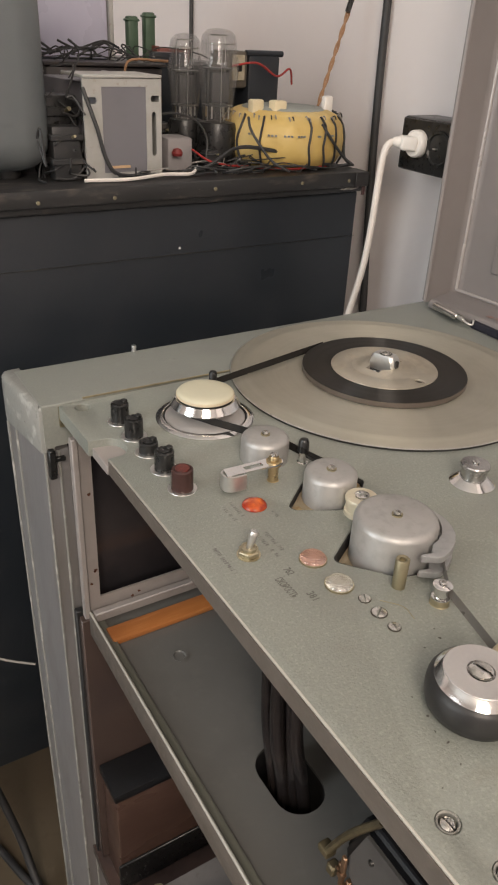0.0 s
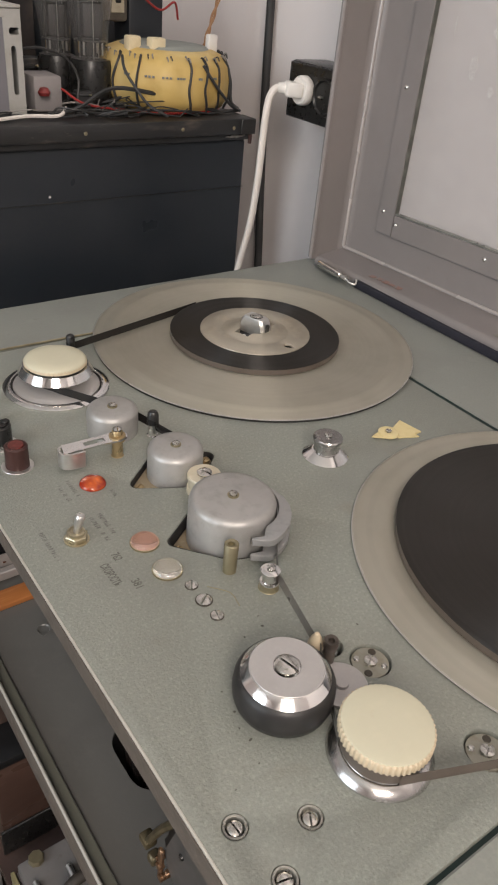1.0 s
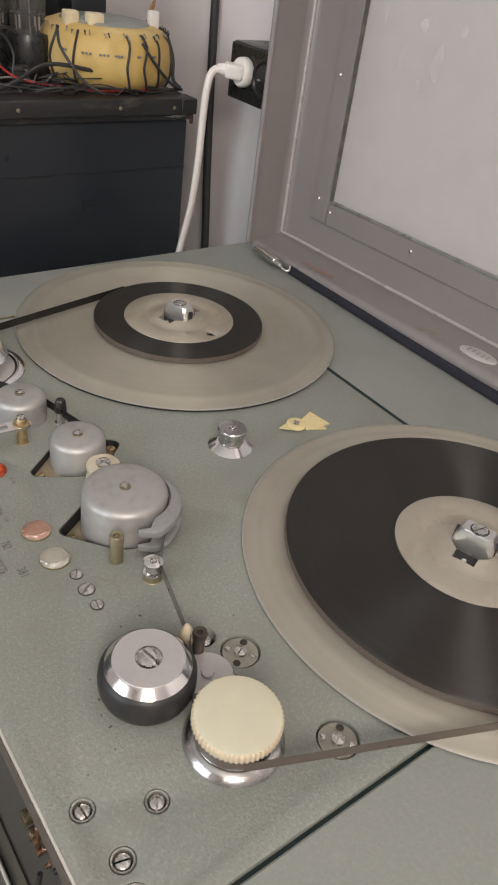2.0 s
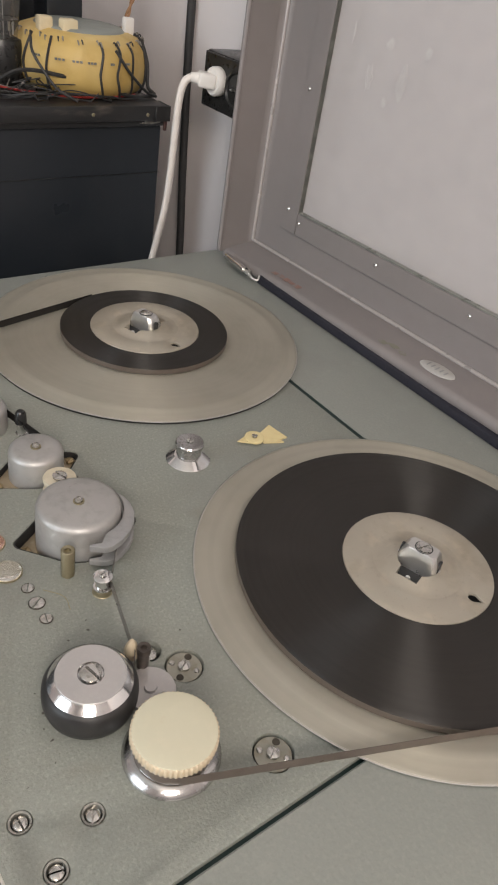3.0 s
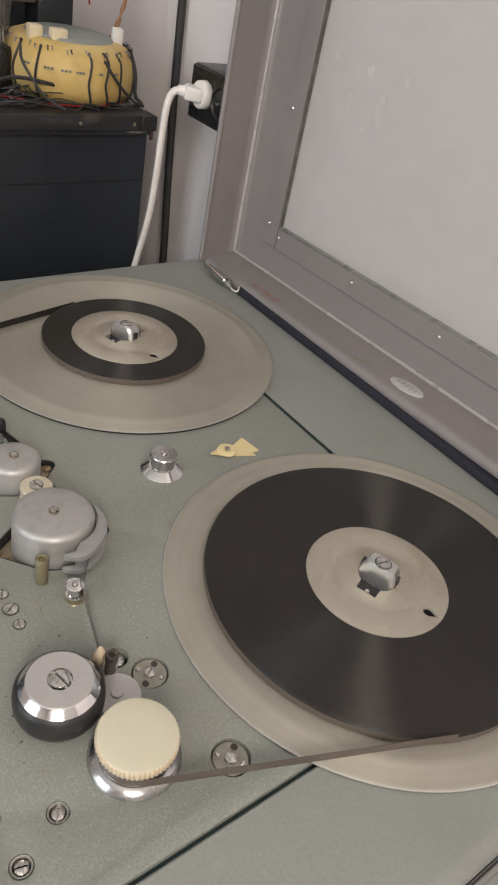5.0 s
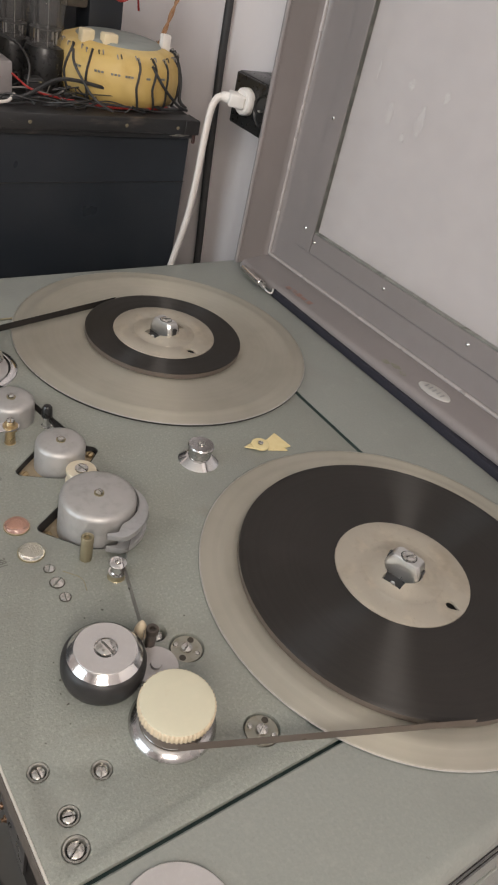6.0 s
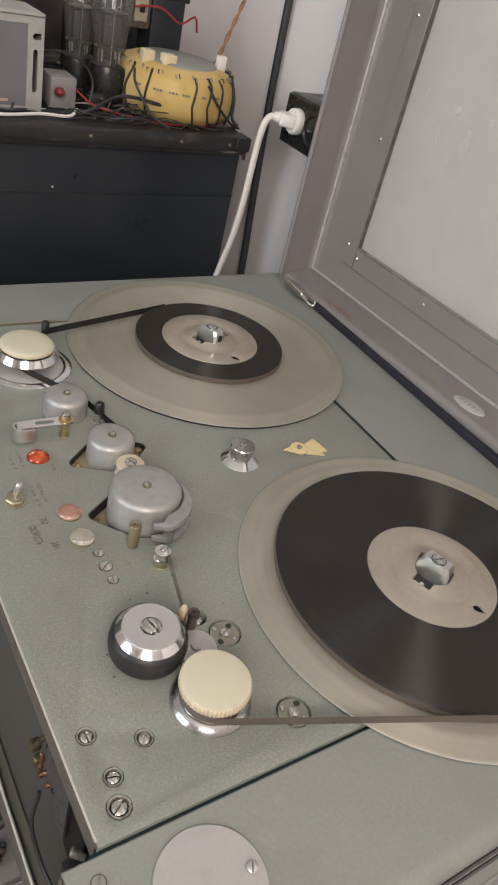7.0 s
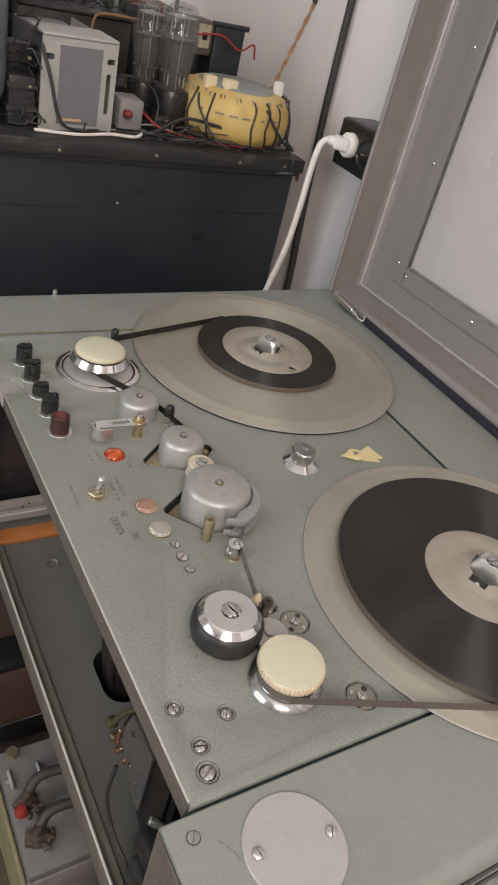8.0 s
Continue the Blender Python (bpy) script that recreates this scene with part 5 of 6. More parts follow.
def ribbon(rounds, z0, z1, name, m, parent, label, thick=0.00012):
    """A band on edge that runs over a chain of rounds (x, y, r, side)."""
    line = []
    for (x1, y1, r1, s1), (x2, y2, r2, s2) in zip(rounds, rounds[1:]):
        p, q = tangent((x1, y1), r1, s1, (x2, y2), r2, s2)
        if line:
            c, r, s = Vector((x1, y1)), r1, s1
            a0 = math.atan2(*(line[-1] - c).yx)
            a1 = math.atan2(*(p - c).yx)
            turn = (a1 - a0) % (2 * math.pi) if s > 0 else -((a0 - a1) % (2 * math.pi))
            if abs(turn) < math.pi * 1.7:
                for i in range(1, 12):
                    a = a0 + turn * i / 12
                    line.append(c + r * Vector((math.cos(a), math.sin(a))))
        line += [p, q]
    bm = bmesh.new()
    rows = []
    for i, p in enumerate(line):
        d = line[min(i + 1, len(line) - 1)] - line[max(i - 1, 0)]
        n = Vector((-d.y, d.x)).normalized() * thick
        rows.append([bm.verts.new((*(p + n), z0)), bm.verts.new((*(p + n), z1)), bm.verts.new((*(p - n), z1)), bm.verts.new((*(p - n), z0))])
    for a, b in zip(rows, rows[1:]):
        for k in range(4):
            bm.faces.new((a[k], a[(k + 1) % 4], b[(k + 1) % 4], b[k]))
    return solo(name, bm, m, label, "magnetic tape")


ribbon([(B[0], B[1], 0.0733, 1), (0.1275, 0.4975, 0.0028, -1), (RL[0], RL[1], 0.0152, 1), (CAN1[0], CAN1[1], 0.0176, -1), (CAN2[0], CAN2[1], 0.0181, -1)], 0.9038, 0.9101, "tape_run", tape_back, None, "dark magnetic tape running round the tension roller")
ribbon([(0.1230, 0.2908, 0.0099, -1), (CAN3[0], CAN3[1], 0.0258, -1), (0.1078, 0.2022, 0.0042, -1), (0.1036, 0.1490, 0.0046, 1), (RR[0], RR[1], 0.0186, 1)], 0.9046, 0.9109, "tape_run", mat("grey_brown_tape_face", (0.135, 0.122, 0.108), 0.32, 0.0, [(70, (0.10, 0.09, 0.08), 0.5, 0.5)]), None, "dark magnetic tape running past the heads")
ribbon([(RR[0], RR[1], 0.0187, 1), (F[0], F[1], 0.1138, 1)], 0.9050, 0.9112, "tape_run", tape_side, None, "brown magnetic tape running to the large pancake")

# ---- yellow tag on the deck ----
tag = solo("tag", join(plate(circle(0.2742, 0.2820, 0.0074, 28), [circle(0.2742, 0.2820, 0.0016, 10)], D + 0.0016, D + 0.0034, 0.0003), plate([(0.2600, 0.2840), (0.2715, 0.2875), (0.2690, 0.2775)], [], D + 0.0014, D + 0.0024)), ochre_paper, "cream-yellow plastic pointer tag screwed to the deck", "tag")
part("pennant", plate([(0.2820, 0.2860), (0.2960, 0.2920), (0.2990, 0.2730), (0.2920, 0.2730), (0.2930, 0.2690), (0.2780, 0.2750)], [], D + 0.0003, D + 0.0014), ochre_paper, tag)
part("screw", slot_screw(0.2742, 0.2820, D + 0.0040, 0.0022, 30, 0.0010), screw_metal, tag)

# ---- black cabinet with electronic parts on it ----
CT = 1.0290
cabinet = thing("cabinet", (0.0, 0.98, 0.0), "black painted metal cabinet with a worn dark shelf top", "cabinet")
body = part("body", rbox(-0.70, 0.4475, 0.7220, 1.250, 0.270, 1.0045, 0.004), black_case, cabinet)
part("seam_strip", rbox(-0.699, 0.4470, 0.7205, 0.7222, 0.9500, 0.9508, 0.0003, 1), black_wood, body)
top = part("top", rbox(-0.71, 0.4440, 0.7050, 1.260, 1.0120, CT, 0.0025), black_wood, cabinet, "worn black shelf board")
part("moulding", rbox(-0.705, 0.4460, 0.7140, 1.255, 1.0046, 1.0119, 0.0015), black_wood, top)
for x, y in ((-0.66, 0.76), (0.42, 0.76), (-0.66, 1.21), (0.42, 1.21)):
    part("leg", rbox(x - 0.025, x + 0.025, y - 0.025, y + 0.025, 0, 0.2698, 0.003), black_case, cabinet)
for x in (0.052, 0.128, 0.241, 0.352, 0.418):
    part("nail", turned(lathe([(0, 0.0008), (0.0017, 0.0005), (0.0021, 0), (0, 0)], segs=10), Matrix.Translation((x, 0.7050, 1.0195 + 0.002 * math.sin(90 * x))) @ Matrix.Rotation(radians(90), 4, "X")), old_brass, top)
part("paint_fleck", turned(lathe([(0, 0.0008), (0.0012, 0.0004), (0.0014, 0), (0, 0)], segs=8), pose(0.207, 0.7219, 0.957, 90, 0, 0)), plug_plastic, body, "tiny white paint fleck")

bracket = part("corner_bracket", join(rbox(0.4270, 0.4460, 0.7030, 0.7048, 1.0125, 1.0285, 0.0006, 1), rbox(0.4442, 0.4462, 0.7030, 0.7300, 1.0125, 1.0285, 0.0006, 1)), rubber, top, "dark worn corner bracket")
part("peg", cyl((0.4420, 0.7070, 1.0020), (0.4420, 0.7070, 1.0120), 0.0022, 10, 0.0005), oxblood, top)
part("wear", turned(plate([(-0.016, 0), (-0.004, 0.0016), (0.006, 0.0008), (0.011, 0.0020), (0.012, 0.0002), (0.002, -0.0014), (-0.010, -0.0010)], [], 0.0, 0.0003), Matrix.Translation((0.428, 0.7136, 1.0085)) @ UP_Y @ Matrix.Diagonal((1, 1, -1, 1))), worn_ring, top, "bare scuffed patch")

# toroid wound with yellow tape and laced with cord
TC = (0.377, 0.792)
toroid = thing("toroid_transformer", (*TC, CT), "yellow taped toroidal transformer laced with black cord", "transformer")
lobes = 14
bulge = lambda i, z: 1.0 + 0.022 * abs(math.sin(lobes / 2 * 2 * math.pi * i / 112)) * (1 if 1.034 < z < 1.085 else 0.4)
prof = [(r * 0.96, z) for r, z in [(0.030, CT + 0.004), (0.060, CT + 0.001), (0.070, CT + 0.005), (0.0755, CT + 0.016), (0.0765, CT + 0.030), (0.0735, CT + 0.046), (0.0660, CT + 0.056), (0.054, CT + 0.0605), (0.042, CT + 0.060)]]
part("winding", lathe(prof + [(0, CT + 0.058)], (*TC, 0), 112, bulge), yellow_tape, toroid, sharp=60)
part("end_disc", lathe([(0, CT + 0.0625), (0.046, CT + 0.0625), (0.049, CT + 0.0605), (0.049, CT + 0.058), (0, CT + 0.058)], (*TC, 0), 48), mat("grey_insulating_card", (0.26, 0.28, 0.26), 0.6, 0.0, [(40, (0.20, 0.22, 0.21), 0.6, 0.5)]), toroid, "grey insulating card disc")
LACES = (-163, -141, -97, -81, -66, -42, -10, 25, 60, 95, 130, 165)
for k, deg in enumerate(LACES):
    pts = []
    for j_, (r, z) in enumerate(((0.0655, CT + 0.0560), (0.0718, CT + 0.047), (0.0752, CT + 0.036), (0.0757, CT + 0.026), (0.0740, CT + 0.013), (0.0690, CT + 0.003))):
        b = radians(deg + (0, 1.5, -1, -2.5, 0.5, 4)[j_] * (0.7 + 0.4 * math.sin(4.7 * k)))
        pts.append((TC[0] + r * math.cos(b), TC[1] + r * math.sin(b), z))
    part("lacing", tube(pts, 0.00135, 6, 4), black_cable, toroid)
for k in range(26):
    b = radians(-185 + 8.2 * k + 2.5 * math.sin(3.3 * k))
    r = 0.0665
    p0 = Vector((TC[0] + r * math.cos(b), TC[1] + r * math.sin(b), CT + 0.0560 + 0.001 * math.sin(2.1 * k)))
    part("knot", tube([p0, p0 + Vector((0.0025 * math.cos(b), 0.0025 * math.sin(b), 0.0012)), p0 + Vector((0.0042 * math.cos(b + 0.3), 0.0042 * math.sin(b + 0.3), -0.0026))], 0.0007, 5, 3), grey_wire if k % 3 else black_cable, toroid)
for g_ in ((-152, -149), (-134, -131, -128), (-120, -117, -114), (-108, -105.5, -103), (-89, -87.5), (-74, -71.5)):
    for deg in g_:
        b = radians(deg)
        part("print_bar", turned(rbox(-0.0012, 0.0012, -0.0008, 0.0006, -0.0010, 0.0010, 0), Matrix.Translation((TC[0] + 0.0746 * math.cos(b), TC[1] + 0.0746 * math.sin(b), CT + 0.0375)) @ Matrix.Rotation(b - math.pi / 2, 4, "Z")), print_ink, toroid)
part("lead", tube([(0.300, 0.742, CT + 0.056), (0.297, 0.731, CT + 0.045), (0.304, 0.722, CT + 0.030), (0.316, 0.714, CT + 0.014), (0.335, 0.708, CT + 0.004)], 0.0015, 8), black_cable, toroid)
for x, y, s in ((0.3290, 0.775, 0.0085), (0.350, 0.762, 0.0095), (0.4245, 0.7700, 0.0065)):
    part("terminal_block", rbox(x - s * 0.9, x + s * 0.9, y - s * 0.7, y + s * 0.7, CT + 0.053, CT + 0.071 + (0.004 if s < 0.008 else 0), 0.002), mat("ivory_terminal", (0.72, 0.62, 0.42), 0.5, 0.0, [(90, (0.60, 0.50, 0.32), 0.6, 0.5)]) if s > 0.008 else plug_plastic, toroid, "ivory terminal block")
part("lead", tube([(0.428, 0.768, CT + 0.060), (0.4400, 0.766, CT + 0.052), (0.4460, 0.760, CT + 0.030), (0.4420, 0.750, CT + 0.010), (0.4460, 0.740, CT + 0.003)], 0.0020, 8), black_cable, toroid)
part("lead", tube([(0.385, 0.722, CT + 0.050), (0.40, 0.717, CT + 0.03), (0.425, 0.724, CT + 0.010), (0.443, 0.732, CT + 0.003)], 0.0016, 8), black_cable, toroid)

# two glass valves in black sockets
glass = bpy.data.materials.new("thin_valve_glass")
glass.use_nodes = True
gn = glass.node_tree
gb = gn.nodes["Principled BSDF"]
gb.inputs["Base Color"].default_value = (0.75, 0.74, 0.72, 1)
gb.inputs["Roughness"].default_value = 0.06
gt = gn.nodes.new("ShaderNodeBsdfTransparent")
gt.inputs[0].default_value = (0.97, 0.97, 0.97, 1)
gx = gn.nodes.new("ShaderNodeMixShader")
gx.inputs[0].default_value = 0.27
gb.inputs["Roughness"].default_value = 0.05
gb.inputs["Base Color"].default_value = (0.20, 0.195, 0.19, 1)
gb.inputs["Specular IOR Level"].default_value = 1.0
gb.inputs["Coat Weight"].default_value = 1.0
gn.links.new(gt.outputs[0], gx.inputs[1])
gn.links.new(gb.outputs[0], gx.inputs[2])
gn.links.new(gx.outputs[0], gn.nodes["Material Output"].inputs["Surface"])


def valve(x, y, h, r):
    ob = thing("vacuum_valve", (x, y, CT), "clear glass vacuum valve in a black socket", "vacuum valve", "valves on the cabinet")
    part("socket", lathe([(0, 0), (r * 0.95, 0), (r * 1.0, 0.004), (r * 1.0, 0.040), (r * 0.9, 0.046), (0, 0.046)], (x, y, CT), 32), bakelite, ob)
    e = part("envelope", lathe([(r * 0.70, 0.046), (r * 0.76, 0.056), (r * 0.84, h * 0.55), (r * 0.97, h * 0.68), (r * 1.0, h * 0.73), (r * 0.97, h * 0.775), (r * 0.85, h * 0.82), (r * 0.85, h * 0.90), (r * 0.78, h * 0.95), (r * 0.55, h * 0.985), (0, h)], (x, y, CT), 40), glass, ob, "clear glass bulb", sharp=80)
    e.visible_shadow = False
    part("anode", join(rbox(x - r * 0.46, x + r * 0.46, y - r * 0.28, y + r * 0.28, CT + h * 0.47, CT + h * 0.70, 0.003), rbox(x - r * 0.62, x - r * 0.48, y - r * 0.06, y + r * 0.06, CT + h * 0.46, CT + h * 0.71, 0.0006, 1), rbox(x + r * 0.48, x + r * 0.62, y - r * 0.06, y + r * 0.06, CT + h * 0.46, CT + h * 0.71, 0.0006, 1)), carbon, ob, "dark grey electrode plates")
    for q in (0.45, 0.715, 0.885):
        part("mica", lathe([(0, 0), (r * 0.74, 0), (r * 0.74, 0.0011), (0, 0.0011)], (x, y, CT + h * q), 20), worn_ring if q > 0.8 else carbon, ob)
    for k in range(3):
        a = radians(120 * k + 20)
        px, py = x + r * 0.5 * math.cos(a), y + r * 0.5 * math.sin(a)
        part("rod", cyl((px, py, CT + 0.046), (px, py, CT + h * 0.93), 0.0005, 6), satin, ob)
        part("tab", rbox(px - 0.0016, px + 0.0016, py - 0.0012, py + 0.0012, CT + h * 0.725, CT + h * 0.765, 0.0004, 1), chrome, ob)
    for k in range(4):
        a = radians(90 * k + 35)
        px, py = x + r * 0.60 * math.cos(a), y + r * 0.60 * math.sin(a)
        # added metal strips stand in for the glints in the glass
        part("glint_strip", rbox(px - 0.0010, px + 0.0010, py - 0.0004, py + 0.0004, CT + 0.050, CT + h * 0.46, 0.0002, 1), brass if k == 1 else satin, ob)
    part("getter", lathe([(r * 0.42, 0), (r * 0.46, 0.0012), (r * 0.38, 0.0012)], (x, y, CT + h * 0.945), 20), chrome, ob)


carbon = mat("blackened_nickel", (0.07, 0.07, 0.072), 0.45, 0.3, [(90, (0.11, 0.105, 0.10), 0.6, 0.5)])
valve(0.2905, 0.795, 0.1395, 0.0232)
valve(0.2660, 0.827, 0.1330, 0.0205)

# transformer with a pale frame
white_frame = mat("dirty_white_frame", (0.46, 0.455, 0.43), 0.42, 0.2, [(40, (0.36, 0.335, 0.29), 0.7, 0.5), (160, (0.52, 0.51, 0.49), 0.5, 0.5), (110, (0.26, 0.16, 0.09), 0.85, 0.64)], bump=0.1)
lilac_lam = mat("lilac_grey_laminations", (0.20, 0.195, 0.215), 0.5, 0.1, [(18, (0.165, 0.16, 0.18), 0.6, 0.5)])
trans = thing("frame_transformer", (0.16, 0.82, CT), "transformer with grey core in a pale slotted frame", "transformer")
FR = Matrix.Translation((0.1560, 0.742, CT)) @ Matrix.Rotation(radians(4), 4, "Z") @ Matrix.Diagonal((0.86, 0.9, 1, 1))
part("core", turned(rbox(-0.034, 0.034, 0.001, 0.150, 0.002, 0.087, 0.001, 1), FR), lilac_lam, trans, "lilac-grey laminated core")
flange = plate([(-0.049, 0.0), (0.049, 0.0), (0.049, 0.092), (-0.049, 0.092)], [[(-0.027, 0.006), (0.029, 0.006), (0.029, 0.085), (-0.027, 0.085)], rrect(0.036, 0.042, 0.020, 0.062, 0.0028), rrect(0.035, 0.049 - 0.001, 0.071, 0.077, 0.0028), rrect(-0.045, -0.033, 0.070, 0.076, 0.0028)], -0.003, 0.0)
part("front_frame", turned(flange, FR @ UP_Y), white_frame, trans, "pale slotted mounting frame")
part("side_frame", turned(join(rbox(0.0465, 0.049, 0.0005, 0.150, 0.0, 0.092, 0.0008, 1)), FR), white_frame, trans)
part("top_frame", turned(rbox(-0.0490, 0.0490, -0.002, 0.060, 0.0925, 0.0955, 0.0008, 1), FR), white_frame, trans)
part("sticker", turned(rbox(-0.020, 0.006, -0.0006, 0.0006, 0.010, 0.0125, 0), FR), mat("tan_label", (0.60, 0.40, 0.24), 0.6, 0.0, [(90, (0.5, 0.32, 0.18), 0.5, 0.5)]), trans, "thin tan label")

# choke in a black frame behind the valves
choke = thing("choke_coil", (0.41, 0.90, CT), "small black framed choke coil with pale terminals", "choke coil")
part("frame", rbox(0.372, 0.417, 0.865, 0.905, CT, CT + 0.112, 0.003), black_case, choke)
part("lug", cyl((0.3690, 0.868, CT + 0.114), (0.4215, 0.868, CT + 0.114), 0.0035, 12), black_case, choke)
part("coil", rbox(0.3360, 0.3715, 0.866, 0.900, CT + 0.075, CT + 0.116, 0.004), mat("stained_brown_coil", (0.11, 0.095, 0.075), 0.55, 0.0, [(60, (0.07, 0.06, 0.05), 0.8, 0.5)]), choke, "stained dark brown coil")
part("terminal_plate", rbox(0.3480, 0.3655, 0.8632, 0.8658, CT + 0.084, CT + 0.112, 0.0008, 1), mat("stained_cream_plate", (0.42, 0.375, 0.28), 0.55, 0.0, [(60, (0.26, 0.22, 0.16), 0.8, 0.5)]), choke, "stained cream terminal plate")
part("terminal", rbox(0.354, 0.361, 0.8615, 0.8635, CT + 0.094, CT + 0.103, 0.0008, 1), bakelite, choke)

# dark case and loose parts at the back
case_paint = mat("dark_grey_case_paint", (0.125, 0.14, 0.147), 0.45, 0.0, [(10, (0.15, 0.162, 0.167), 0.6, 0.5), (90, (0.09, 0.10, 0.105), 0.4, 0.6)], bump=0.05)
dcase = thing("instrument_case", (-0.18, 0.84, CT), "dark grey instrument case with rounded edges", "instrument case")
part("shell", rbox(-0.45, 0.084, 0.735, 0.95, CT + 0.0083, CT + 0.24, 0.03, 5), case_paint, dcase)
for x, y in ((-0.40, 0.775), (0.045, 0.775), (-0.40, 0.91), (0.045, 0.91)):
    part("foot", lathe([(0, 0), (0.010, 0), (0.012, 0.003), (0.012, 0.0082), (0, 0.0082)], (x, y, CT + 0.0002), 20), rubber, dcase, "black rubber foot")
solo("chassis", join(rbox(0.10, 0.42, 0.96, 1.16, CT + 0.0003, CT + 0.097, 0.004), rbox(0.28, 0.33, 0.945, 0.959, CT + 0.02, CT + 0.110, 0.003)), black_case, "dark metal chassis crowded with parts", "chassis")
for x, y, h in ((0.2700, 0.985, 0.050), (0.2930, 0.985, 0.055)):
    c = solo("capacitor", join(rbox(x - 0.0070, x + 0.0070, y - 0.007, y + 0.007, CT + 0.0975, CT + 0.0975 + h, 0.003), rbox(x - 0.0080, x + 0.0080, y - 0.0080, y + 0.0080, CT + 0.0975 + h - 0.006, CT + 0.0975 + h - 0.003, 0.001, 1)), mat("dull_green_case", (0.060, 0.105, 0.065), 0.5, 0.0, [(50, (0.045, 0.08, 0.05), 0.6, 0.5)]), "dull green block capacitor", "capacitor", "capacitors on the chassis")
lil = solo("acrylic_box", rbox(0.10, 0.245, 1.00, 1.10, CT + 0.0975, CT + 0.215, 0.004), mat("lilac_plastic", (0.50, 0.49, 0.60), 0.3, 0.0, [(12, (0.40, 0.39, 0.52), 0.6, 0.5)]), "lilac plastic box with a pale edge", "plastic box")
part("edge", rbox(0.2452, 0.2510, 0.996, 1.10, CT + 0.0975, CT + 0.215, 0.001, 1), white_frame, lil)
oxblood_red = mat("dark_red_terminal", (0.22, 0.03, 0.028), 0.45, 0.0, [(90, (0.14, 0.02, 0.02), 0.6, 0.5)])
relay_box = solo("relay", rbox(0.214, 0.244, 0.764, 0.800, CT + 0.0003, CT + 0.034, 0.003), mat("grey_relay_box", (0.30, 0.28, 0.28), 0.5, 0.0, [(60, (0.22, 0.21, 0.21), 0.6, 0.5)]), "small grey relay with a red terminal", "relay")
part("terminal", lathe([(0, 0.005), (0.0040, 0.004), (0.0062, 0.0), (0.0050, -0.003), (0, -0.003)], (0.222, 0.7580, CT + 0.0200), 18), oxblood_red, relay_box, "red terminal")
for k, (x, y, w, h) in enumerate(((0.096, 0.752, 0.014, 0.050), (0.100, 0.790, 0.020, 0.075), (0.268, 0.768, 0.009, 0.020), (0.300, 0.748, 0.007, 0.012), (0.240, 0.850, 0.016, 0.040), (0.330, 0.880, 0.012, 0.030))):
    c = solo("component", join(rbox(x - w, x + w, y - w * 0.7, y + w * 0.7, CT + 0.0003, CT + h, 0.002), rbox(x - w * 1.15, x + w * 1.15, y - w * 0.85, y + w * 0.85, CT + h * 0.30, CT + h * 0.42, 0.001, 1), rbox(x - w * 1.15, x + w * 1.15, y - w * 0.85, y + w * 0.85, CT + h * 0.74, CT + h * 0.86, 0.001, 1)), bakelite if k % 2 else black_wood, "small dark wound electronic component", "component", "loose components on the cabinet")
    part("terminal", cyl((x + w * 0.4, y - w * 0.75, CT + h * 0.8), (x + w * 0.4, y - w * 1.3, CT + h * 0.85), w * 0.11, 8), old_brass, c)
solo("coil", join(cyl((0.298, 0.972, CT + 0.106), (0.336, 0.972, CT + 0.106), 0.0085, 20, 0.001), rbox(0.294, 0.298, 0.962, 0.982, CT + 0.0976, CT + 0.116, 0.001, 1), rbox(0.336, 0.340, 0.962, 0.982, CT + 0.0976, CT + 0.116, 0.001, 1)), mat("dull_red_coil", (0.20, 0.06, 0.045), 0.5, 0.0, [(160, (0.12, 0.04, 0.03), 0.6, 0.5)]), "dull red wound coil on the chassis", "coil")
solo("cover_plate", join(rbox(0.130, 0.272, 0.900, 0.952, CT + 0.0003, CT + 0.094, 0.002), rbox(0.126, 0.276, 0.896, 0.956, CT + 0.0945, CT + 0.0985, 0.001, 1)), mat("brown_black_metal", (0.035, 0.030, 0.030), 0.45, 0.2, [(50, (0.09, 0.07, 0.055), 0.7, 0.52)]), "dark metal cover with a brown worn rim", "cover")
# wires lying over the cabinet top
def wire(pts, r, m, label):
    solo("wire", tube(pts, r, 6, 6), m, label, "wire", "wires on the cabinet")


wire([(0.243, 0.765, CT + 0.022), (0.262, 0.750, CT + 0.010), (0.30, 0.735, CT + 0.006), (0.345, 0.728, CT + 0.003), (0.39, 0.726, CT + 0.004), (0.42, 0.740, CT + 0.003)], 0.0012, red_wire, "thin red vinyl wire on the cabinet top")
wire([(0.345, 0.86, CT + 0.100), (0.375, 0.850, CT + 0.104), (0.405, 0.852, CT + 0.090), (0.430, 0.862, CT + 0.098), (0.440, 0.87, CT + 0.080)], 0.0013, red_wire, "thin red vinyl wire on the cabinet top")
wire([(0.215, 0.735, CT + 0.004), (0.245, 0.730, CT + 0.010), (0.285, 0.738, CT + 0.026), (0.33, 0.735, CT + 0.022), (0.375, 0.728, CT + 0.012), (0.41, 0.728, CT + 0.004), (0.443, 0.735, CT + 0.003)], 0.0021, black_cable, "black rubber wire on the cabinet top")
wire([(0.112, 0.735, CT + 0.085), (0.122, 0.728, CT + 0.050), (0.130, 0.726, CT + 0.020), (0.145, 0.728, CT + 0.006), (0.19, 0.735, CT + 0.003)], 0.0019, black_cable, "black rubber wire on the cabinet top")
